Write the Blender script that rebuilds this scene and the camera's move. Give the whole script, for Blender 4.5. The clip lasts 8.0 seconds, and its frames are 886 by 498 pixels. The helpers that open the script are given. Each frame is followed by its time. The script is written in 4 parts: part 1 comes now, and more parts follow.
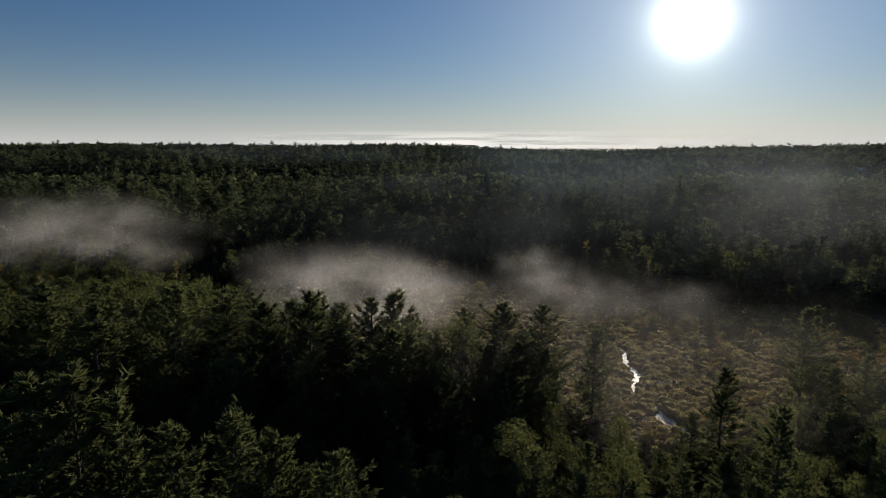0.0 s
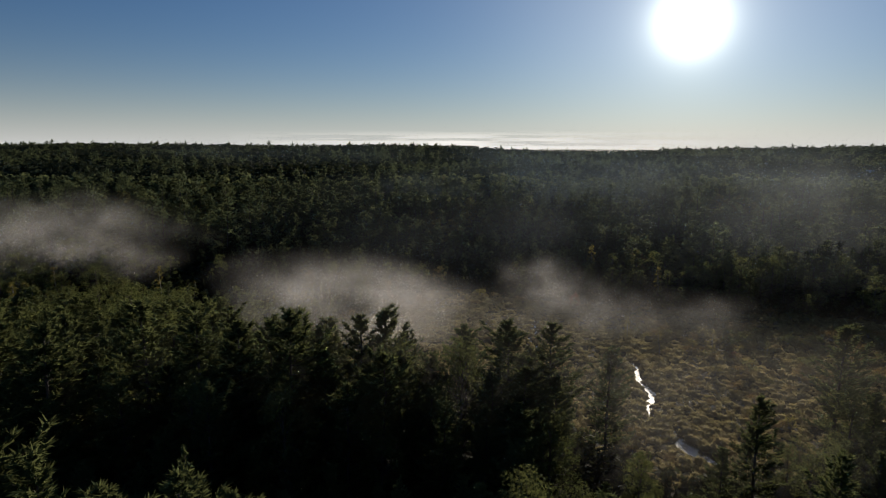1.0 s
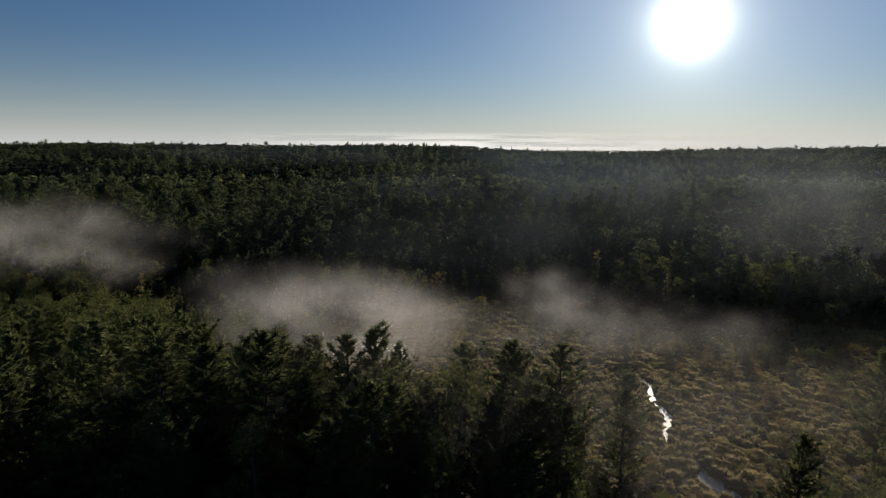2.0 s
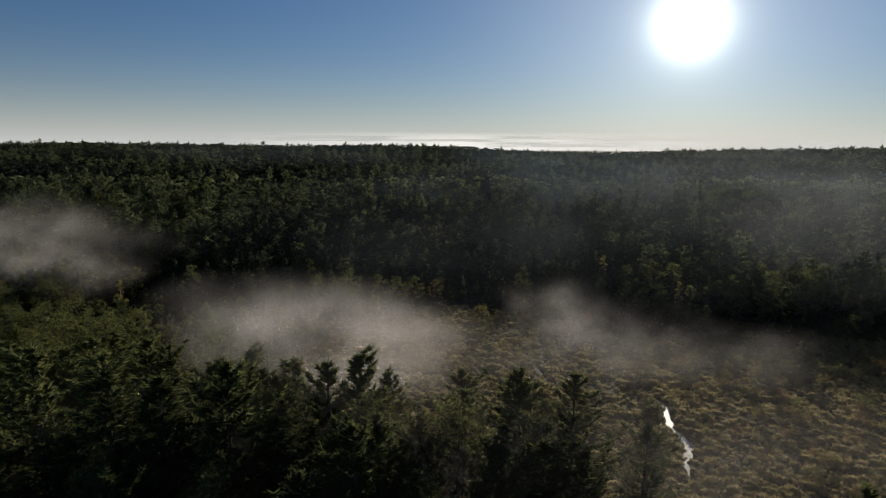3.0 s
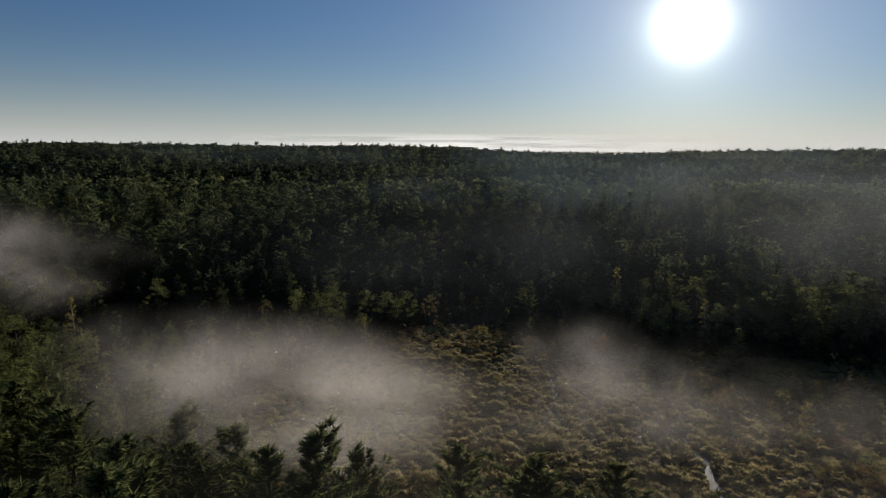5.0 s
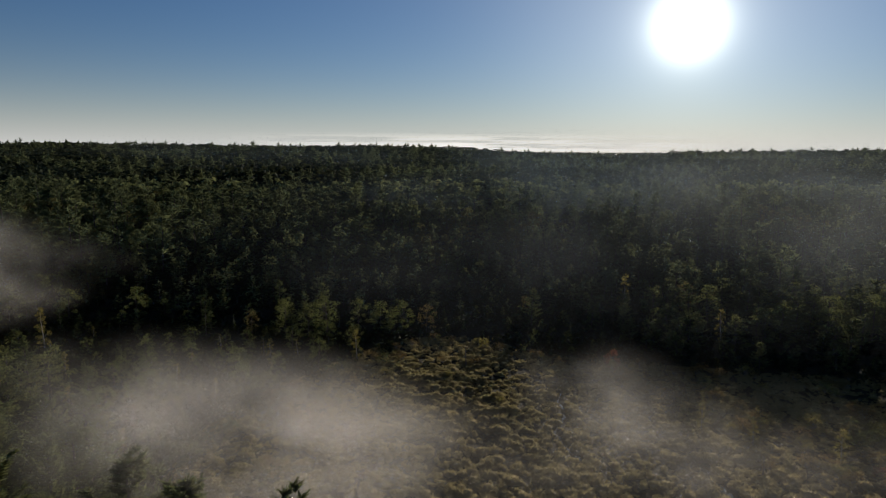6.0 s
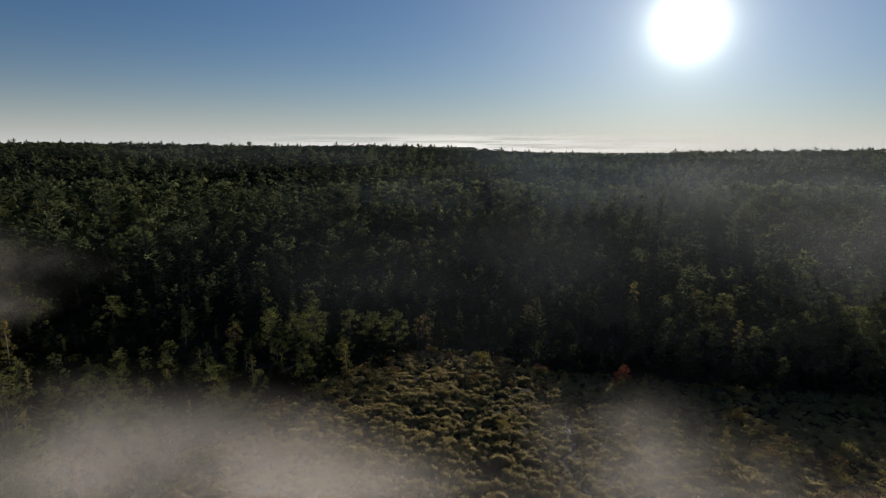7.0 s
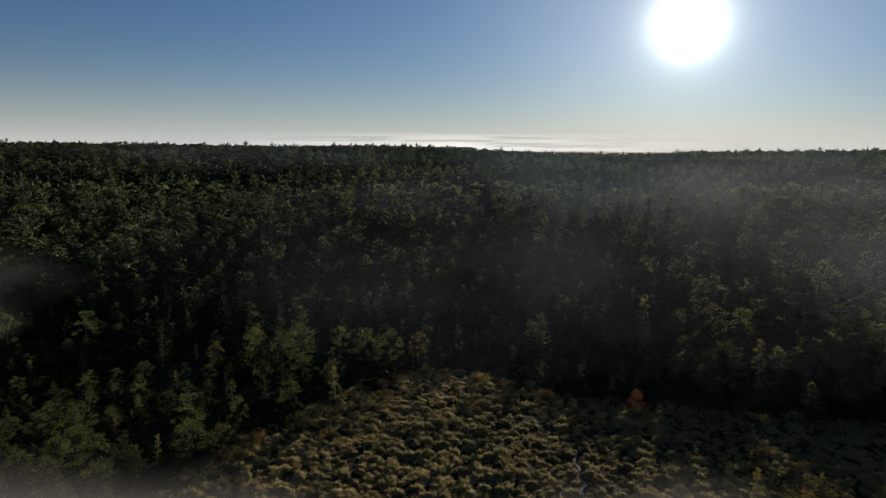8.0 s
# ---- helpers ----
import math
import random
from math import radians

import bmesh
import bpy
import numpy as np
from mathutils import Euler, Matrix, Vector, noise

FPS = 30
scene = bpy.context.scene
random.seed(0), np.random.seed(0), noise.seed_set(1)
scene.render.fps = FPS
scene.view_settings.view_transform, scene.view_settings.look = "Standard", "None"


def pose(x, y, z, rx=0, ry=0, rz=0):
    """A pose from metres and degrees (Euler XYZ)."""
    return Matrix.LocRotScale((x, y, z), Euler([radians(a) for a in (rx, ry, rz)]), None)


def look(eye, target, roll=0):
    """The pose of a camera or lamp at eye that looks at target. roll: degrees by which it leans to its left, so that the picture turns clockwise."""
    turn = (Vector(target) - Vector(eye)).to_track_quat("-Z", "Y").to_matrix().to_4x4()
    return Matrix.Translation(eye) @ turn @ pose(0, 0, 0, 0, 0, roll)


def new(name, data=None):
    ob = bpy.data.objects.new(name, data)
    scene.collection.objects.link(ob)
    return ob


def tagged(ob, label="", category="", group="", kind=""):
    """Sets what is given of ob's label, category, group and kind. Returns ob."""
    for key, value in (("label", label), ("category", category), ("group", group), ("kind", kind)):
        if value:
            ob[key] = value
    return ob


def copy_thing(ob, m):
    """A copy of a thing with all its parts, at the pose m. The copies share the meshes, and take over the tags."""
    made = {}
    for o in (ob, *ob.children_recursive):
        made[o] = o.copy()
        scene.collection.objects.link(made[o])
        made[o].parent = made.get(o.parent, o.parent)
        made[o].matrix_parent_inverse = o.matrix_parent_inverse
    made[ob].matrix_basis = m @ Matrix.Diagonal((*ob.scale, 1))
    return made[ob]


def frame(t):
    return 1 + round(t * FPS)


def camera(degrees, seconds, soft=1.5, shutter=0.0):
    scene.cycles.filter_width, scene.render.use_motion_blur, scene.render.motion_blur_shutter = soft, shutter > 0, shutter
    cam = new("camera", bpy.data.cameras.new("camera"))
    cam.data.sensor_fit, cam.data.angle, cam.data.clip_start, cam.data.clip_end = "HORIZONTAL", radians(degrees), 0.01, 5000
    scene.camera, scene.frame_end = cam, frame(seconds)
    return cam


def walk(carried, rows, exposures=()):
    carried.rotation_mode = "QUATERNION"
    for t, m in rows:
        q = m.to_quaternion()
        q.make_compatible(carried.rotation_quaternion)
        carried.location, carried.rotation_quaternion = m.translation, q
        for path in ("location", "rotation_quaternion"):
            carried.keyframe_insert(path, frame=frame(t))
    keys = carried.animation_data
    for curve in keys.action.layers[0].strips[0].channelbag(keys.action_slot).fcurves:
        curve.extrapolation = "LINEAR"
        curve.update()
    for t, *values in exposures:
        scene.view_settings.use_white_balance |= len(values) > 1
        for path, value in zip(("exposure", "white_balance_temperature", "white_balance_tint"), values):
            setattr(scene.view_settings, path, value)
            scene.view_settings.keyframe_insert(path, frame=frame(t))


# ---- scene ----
cam = camera(70.9, 8.0, 1.0)
METRES, EYE, TILT, LEAN, TURN = 96.0, 55.0, -9.6, 0.0, 0.0
ROWS = [
    (0.0, 0.0, 0.0, 0.0, 0.0, 0.0, -0.0),
    (0.5, 0.0009, 0.0594, 0.0084, -0.04, 0.03, -0.07),
    (1.0, 0.0027, 0.126, 0.0181, -0.06, 0.07, -0.13),
    (1.5, 0.0046, 0.1841, 0.0265, -0.09, 0.1, -0.16),
    (3.0, 0.0126, 0.3737, 0.0553, -0.16, 0.15, -0.29),
    (3.5, 0.0153, 0.4319, 0.0641, -0.18, 0.18, -0.31),
    (4.0, 0.0179, 0.4975, 0.0743, -0.21, 0.2, -0.34),
    (4.5, 0.0207, 0.5545, 0.083, -0.22, 0.21, -0.34),
    (6.0, 0.0296, 0.7403, 0.111, -0.29, 0.25, -0.37),
    (6.5, 0.0325, 0.7976, 0.1192, -0.31, 0.26, -0.35),
    (7.0, 0.0372, 0.8634, 0.1293, -0.31, 0.27, -0.34),
    (7.5, 0.0398, 0.92, 0.1407, -0.34, 0.24, -0.34),
    (8.0, 0.0431, 0.9842, 0.1638, -0.36, 0.18, -0.35),
]
walk(cam, [(t, pose(0, 0, EYE, TILT, LEAN, TURN) @ pose(METRES * x, METRES * y, METRES * z, 90 + pitch, roll, yaw)) for t, x, y, z, yaw, pitch, roll in ROWS])

# ---------------------------------------------------------------- sky, sun, exposure
SUN = Vector((math.sin(radians(20.9)) * math.cos(radians(9.96)), math.cos(radians(20.9)) * math.cos(radians(9.96)), math.sin(radians(9.96))))
scene.view_settings.exposure = -0.6
world = bpy.data.worlds.new("morning_sky")
scene.world = world
world.use_nodes = True
wn, wl = world.node_tree.nodes, world.node_tree.links
wn.clear()


def wnode(kind, **values):
    n = wn.new(kind)
    for k, v in values.items():
        n.inputs[k].default_value = v
    return n


def wmath(op, a, b=None, c=None, clamp=False):
    n = wn.new("ShaderNodeMath")
    n.operation, n.use_clamp = op, clamp
    for i, v in enumerate((a, b, c)):
        if v is None:
            continue
        if isinstance(v, (int, float)):
            n.inputs[i].default_value = v
        else:
            wl.new(v, n.inputs[i])
    return n.outputs[0]


sky = wn.new("ShaderNodeTexSky")
sky.sky_type, sky.sun_disc = "NISHITA", False
sky.sun_elevation, sky.sun_rotation = radians(9.96), radians(20.9)
sky.altitude, sky.air_density, sky.dust_density, sky.ozone_density = 100, 1.0, 0.05, 4.0
where = wn.new("ShaderNodeTexCoord")
way = wn.new("ShaderNodeVectorMath")
way.operation = "NORMALIZE"
wl.new(where.outputs["Generated"], way.inputs[0])
dot = wn.new("ShaderNodeVectorMath")
dot.operation = "DOT_PRODUCT"
dot.inputs[1].default_value = SUN
wl.new(way.outputs[0], dot.inputs[0])
near_sun = wmath("MAXIMUM", dot.outputs["Value"], 0.0)
disc = wmath("MULTIPLY", wmath("POWER", near_sun, 1350.0), 3.0)
aureole = wmath("ADD", wmath("MULTIPLY", wmath("POWER", near_sun, 380.0), 0.62), wmath("ADD", wmath("MULTIPLY", wmath("POWER", near_sun, 40.0), 0.34), wmath("MULTIPLY", wmath("POWER", near_sun, 8.0), 0.12)))
split = wn.new("ShaderNodeSeparateXYZ")
wl.new(way.outputs[0], split.inputs[0])
# thin bright cloud streaks low over the ridge
stretch = wn.new("ShaderNodeVectorMath")
stretch.operation = "MULTIPLY"
stretch.inputs[1].default_value = (6.5, 6.5, 250.0)
wl.new(way.outputs[0], stretch.inputs[0])
streaks = wnode("ShaderNodeTexNoise", Scale=1.0, Detail=6.0, Roughness=0.6)
wl.new(stretch.outputs[0], streaks.inputs["Vector"])
low = wn.new("ShaderNodeValToRGB")
low.color_ramp.elements[0].position, low.color_ramp.elements[0].color = 0.0, (1, 1, 1, 1)
low.color_ramp.elements[1].position, low.color_ramp.elements[1].color = 1.0, (0, 0, 0, 1)
wl.new(wmath("DIVIDE", split.outputs["Z"], 0.022, clamp=True), low.inputs[0])
side = wmath("SUBTRACT", 1.0, wmath("MULTIPLY", wmath("ABSOLUTE", wmath("SUBTRACT", split.outputs["X"], 0.05)), 2.6), clamp=True)
cloud = wmath("MULTIPLY", wmath("MULTIPLY", wmath("SUBTRACT", streaks.outputs["Fac"], 0.45), 9.0, clamp=True), wmath("MULTIPLY", low.outputs[0], side))
glow = wn.new("ShaderNodeMix")
glow.data_type, glow.blend_type = "RGBA", "ADD"
glow.inputs["Factor"].default_value = 1.0
scaled = wn.new("ShaderNodeVectorMath")
scaled.operation = "MULTIPLY"
scaled.inputs[1].default_value = (0.072, 0.077, 0.092)
wl.new(sky.outputs[0], scaled.inputs[0])
wl.new(scaled.outputs[0], glow.inputs["A"])
warm = wn.new("ShaderNodeVectorMath")
warm.operation = "SCALE"
warm.inputs[0].default_value = (0.98, 1.0, 0.90)
wl.new(wmath("ADD", disc, aureole), warm.inputs["Scale"])
wl.new(warm.outputs[0], glow.inputs["B"])
# pale air low over the horizon
pale = wn.new("ShaderNodeMix")
pale.data_type = "RGBA"
pale.inputs["B"].default_value = (0.97, 0.98, 0.97, 1)
wl.new(wmath("MULTIPLY", wmath("POWER", wmath("SUBTRACT", 1.0, wmath("ABSOLUTE", split.outputs["Z"])), 20.0), 0.82), pale.inputs["Factor"])
wl.new(glow.outputs["Result"], pale.inputs["A"])
veil = wn.new("ShaderNodeMix")
veil.data_type = "RGBA"
veil.inputs["B"].default_value = (1.7, 1.62, 1.5, 1)
wl.new(cloud, veil.inputs["Factor"])
wl.new(pale.outputs["Result"], veil.inputs["A"])
air = wnode("ShaderNodeBackground", Strength=1.0)
wl.new(veil.outputs["Result"], air.inputs["Color"])
wout = wn.new("ShaderNodeOutputWorld")
wl.new(air.outputs[0], wout.inputs[0])

sun_lamp = new("sun", bpy.data.lights.new("sun", "SUN"))
sun_lamp.data.energy, sun_lamp.data.angle, sun_lamp.data.color = 6.5, radians(0.6), (1.0, 0.88, 0.72)
sun_lamp.matrix_world = look(SUN * 400, (0, 0, 0))
scene.cycles.transparent_max_bounces = 96


# ---------------------------------------------------------------- materials
def material(name):
    m = bpy.data.materials.new(name)
    m.use_nodes = True
    m.node_tree.nodes.clear()
    return m, m.node_tree.nodes, m.node_tree.links


def ramp(nodes, links, fac, stops):
    r = nodes.new("ShaderNodeValToRGB")
    while len(r.color_ramp.elements) < len(stops):
        r.color_ramp.elements.new(0.5)
    for e, (p, c) in zip(r.color_ramp.elements, stops):
        e.position, e.color = p, (*c, 1)
    links.new(fac, r.inputs[0])
    return r.outputs[0]


def noise_at(nodes, links, vector, scale, detail=3.0, rough=0.55):
    n = nodes.new("ShaderNodeTexNoise")
    n.inputs["Scale"].default_value, n.inputs["Detail"].default_value, n.inputs["Roughness"].default_value = scale, detail, rough
    links.new(vector, n.inputs["Vector"])
    return n.outputs["Fac"]


def mixed(nodes, links, fac, a, b, how="MIX"):
    n = nodes.new("ShaderNodeMix")
    n.data_type, n.blend_type = "RGBA", how
    for socket, v in ((n.inputs["Factor"], fac), (n.inputs["A"], a), (n.inputs["B"], b)):
        if isinstance(v, (int, float)):
            socket.default_value = v
        elif isinstance(v, tuple):
            socket.default_value = (*v, 1)
        else:
            links.new(v, socket)
    return n.outputs["Result"]


def calc(nodes, links, op, a, b=0.0, clamp=False):
    n = nodes.new("ShaderNodeMath")
    n.operation, n.use_clamp = op, clamp
    for i, v in enumerate((a, b)):
        if isinstance(v, (int, float)):
            n.inputs[i].default_value = v
        else:
            links.new(v, n.inputs[i])
    return n.outputs[0]


def foliage(name, dark, mid, light, through_light=0.4, patch=0.16, per_tree=True, gaps=7.0, sparse=0.5, glowing=(0.24, 0.25, 0.085)):
    """Leaves or needles: diffuse with light coming through, varied by tree, by patch and by leaf."""
    m, n, l = material(name)
    geo = n.new("ShaderNodeNewGeometry")
    info = n.new("ShaderNodeObjectInfo")
    patches = noise_at(n, l, geo.outputs["Position"], patch, 2.0)
    stand = calc(n, l, "MULTIPLY", calc(n, l, "SUBTRACT", noise_at(n, l, geo.outputs["Position"], 0.02, 2.0), 0.5), 1.1)
    leaf = calc(n, l, "ADD", calc(n, l, "MULTIPLY", geo.outputs["Random Per Island"], 0.22), stand)
    tree = calc(n, l, "MULTIPLY", info.outputs["Random"], 0.45 if per_tree else 0.05)
    total = calc(n, l, "ADD", calc(n, l, "ADD", leaf, tree), calc(n, l, "MULTIPLY", calc(n, l, "SUBTRACT", patches, 0.28), 1.0), True)
    colour = ramp(n, l, total, ((0.1, dark), (0.5, mid), (0.95, light)))
    d = n.new("ShaderNodeBsdfPrincipled")
    d.inputs["Roughness"].default_value = 0.8
    d.inputs["Specular IOR Level"].default_value = 0.04
    l.new(colour, d.inputs["Base Color"])
    t = n.new("ShaderNodeBsdfTranslucent")
    l.new(mixed(n, l, 0.5, colour, glowing), t.inputs["Color"])
    s = n.new("ShaderNodeMixShader")
    s.inputs[0].default_value = through_light
    l.new(d.outputs[0], s.inputs[1])
    l.new(t.outputs[0], s.inputs[2])
    # light falls between the single needles and leaves of a spray
    spray = noise_at(n, l, geo.outputs["Position"], gaps, 2.0)
    clear = n.new("ShaderNodeBsdfTransparent")
    open_air = n.new("ShaderNodeMixShader")
    l.new(calc(n, l, "GREATER_THAN", spray, sparse), open_air.inputs[0])
    l.new(clear.outputs[0], open_air.inputs[1])
    l.new(s.outputs[0], open_air.inputs[2])
    out = n.new("ShaderNodeOutputMaterial")
    l.new(open_air.outputs[0], out.inputs[0])
    return m


def bark(name, dark, light, scale=3.0):
    m, n, l = material(name)
    tc = n.new("ShaderNodeTexCoord")
    st = n.new("ShaderNodeVectorMath")
    st.operation = "MULTIPLY"
    st.inputs[1].default_value = (1, 1, 0.2)
    l.new(tc.outputs["Object"], st.inputs[0])
    grain = noise_at(n, l, st.outputs[0], scale * 2.5, 5.0)
    d = n.new("ShaderNodeBsdfPrincipled")
    d.inputs["Roughness"].default_value = 0.9
    l.new(ramp(n, l, grain, ((0.3, dark), (0.7, light))), d.inputs["Base Color"])
    b = n.new("ShaderNodeBump")
    b.inputs["Strength"].default_value, b.inputs["Distance"].default_value = 0.6, 0.05
    l.new(grain, b.inputs["Height"])
    l.new(b.outputs[0], d.inputs["Normal"])
    out = n.new("ShaderNodeOutputMaterial")
    l.new(d.outputs[0], out.inputs[0])
    return m


PINE = foliage("pine_needles", (0.024, 0.042, 0.017), (0.055, 0.082, 0.032), (0.10, 0.125, 0.048), 0.42, sparse=0.32, glowing=(0.25, 0.26, 0.10))
FAR_PINE = foliage("distant_pine_needles", (0.022, 0.038, 0.022), (0.065, 0.092, 0.046), (0.15, 0.18, 0.08), 0.45, 0.13, False, 2.6, 0.42, (0.24, 0.27, 0.13))
FAR_LEAF = foliage("distant_green_leaves", (0.028, 0.044, 0.020), (0.08, 0.105, 0.044), (0.175, 0.19, 0.078), 0.45, 0.13, False, 2.6, 0.42, (0.25, 0.27, 0.12))
FAR_GOLD = foliage("distant_yellowing_leaves", (0.05, 0.045, 0.02), (0.10, 0.085, 0.035), (0.15, 0.12, 0.05), 0.4, 0.13, False, 2.6, 0.45)
# darker copy of the distant leaves: the ridge's unlit look put into the colour
RIDGE_SHADE = foliage("ridge_leaves", (0.012, 0.022, 0.014), (0.030, 0.044, 0.026), (0.065, 0.075, 0.042), 0.2, 0.10, False, 1.2, 0.3, (0.10, 0.11, 0.05))
# scrub leaves with the deep shade between the trees put into their colour
SHADED_SCRUB_LEAF = foliage("scrub_leaves", (0.012, 0.018, 0.009), (0.026, 0.034, 0.014), (0.05, 0.055, 0.022), 0.2, 0.2, False, 5.0, 0.42, (0.09, 0.10, 0.035))
FIR = foliage("fir_needles", (0.014, 0.030, 0.014), (0.03, 0.055, 0.024), (0.06, 0.09, 0.04), 0.35)
LEAF = foliage("green_leaves", (0.026, 0.044, 0.014), (0.06, 0.085, 0.028), (0.12, 0.13, 0.045), 0.45)
GOLD = foliage("yellowing_leaves", (0.07, 0.07, 0.02), (0.13, 0.12, 0.035), (0.22, 0.18, 0.06), 0.45, glowing=(0.42, 0.35, 0.09))
RED = foliage("red_autumn_leaves", (0.09, 0.02, 0.012), (0.17, 0.045, 0.026), (0.24, 0.08, 0.04), 0.4, glowing=(0.24, 0.07, 0.045))
SEDGE = foliage("sedge", (0.10, 0.085, 0.036), (0.29, 0.22, 0.09), (0.50, 0.38, 0.165), 0.6, 0.09, False, 6.0, 0.36, (0.44, 0.39, 0.19))
MOUND = foliage("sedge_tussock", (0.10, 0.085, 0.035), (0.27, 0.205, 0.085), (0.46, 0.35, 0.15), 0.4, 0.5, False, 6.0, -1.0, (0.48, 0.40, 0.18))
HEATH = foliage("heath_leaves", (0.05, 0.04, 0.016), (0.11, 0.085, 0.03), (0.18, 0.12, 0.05), 0.4, glowing=(0.40, 0.26, 0.10))
BARK = bark("pine_bark", (0.03, 0.025, 0.02), (0.085, 0.07, 0.06))
PALE_BARK = bark("pale_bark", (0.16, 0.14, 0.12), (0.42, 0.40, 0.36))
DEAD_WOOD = bark("dead_wood", (0.10, 0.09, 0.08), (0.26, 0.24, 0.21))


def ground_material():
    m, n, l = material("forest_floor")
    geo = n.new("ShaderNodeNewGeometry")
    wet = n.new("ShaderNodeAttribute")
    wet.attribute_name = "marsh"
    big = noise_at(n, l, geo.outputs["Position"], 0.05, 4.0)
    fine = noise_at(n, l, geo.outputs["Position"], 1.3, 5.0, 0.65)
    woods = ramp(n, l, calc(n, l, "ADD", calc(n, l, "MULTIPLY", big, 0.5), calc(n, l, "MULTIPLY", fine, 0.5)), ((0.3, (0.010, 0.010, 0.005)), (0.5, (0.022, 0.021, 0.010)), (0.7, (0.042, 0.034, 0.018))))
    marsh = ramp(n, l, calc(n, l, "ADD", calc(n, l, "MULTIPLY", big, 0.45), calc(n, l, "MULTIPLY", fine, 0.55)), ((0.3, (0.014, 0.012, 0.007)), (0.5, (0.032, 0.026, 0.012)), (0.7, (0.055, 0.044, 0.02))))
    d = n.new("ShaderNodeBsdfPrincipled")
    d.inputs["Roughness"].default_value = 0.9
    d.inputs["Specular IOR Level"].default_value = 0.1
    l.new(mixed(n, l, wet.outputs["Fac"], woods, marsh), d.inputs["Base Color"])
    b = n.new("ShaderNodeBump")
    b.inputs["Strength"].default_value, b.inputs["Distance"].default_value = 0.8, 0.3
    l.new(fine, b.inputs["Height"])
    l.new(b.outputs[0], d.inputs["Normal"])
    out = n.new("ShaderNodeOutputMaterial")
    l.new(d.outputs[0], out.inputs[0])
    return m


def water_material():
    m, n, l = material("stream_water")
    geo = n.new("ShaderNodeNewGeometry")
    d = n.new("ShaderNodeBsdfPrincipled")
    d.inputs["Base Color"].default_value = (0.02, 0.02, 0.014, 1)
    d.inputs["Roughness"].default_value = 0.2
    d.inputs["Specular IOR Level"].default_value = 0.6
    b = n.new("ShaderNodeBump")
    b.inputs["Strength"].default_value, b.inputs["Distance"].default_value = 0.15, 0.05
    l.new(noise_at(n, l, geo.outputs["Position"], 1.6, 3.0), b.inputs["Height"])
    l.new(b.outputs[0], d.inputs["Normal"])
    out = n.new("ShaderNodeOutputMaterial")
    l.new(d.outputs[0], out.inputs[0])
    return m


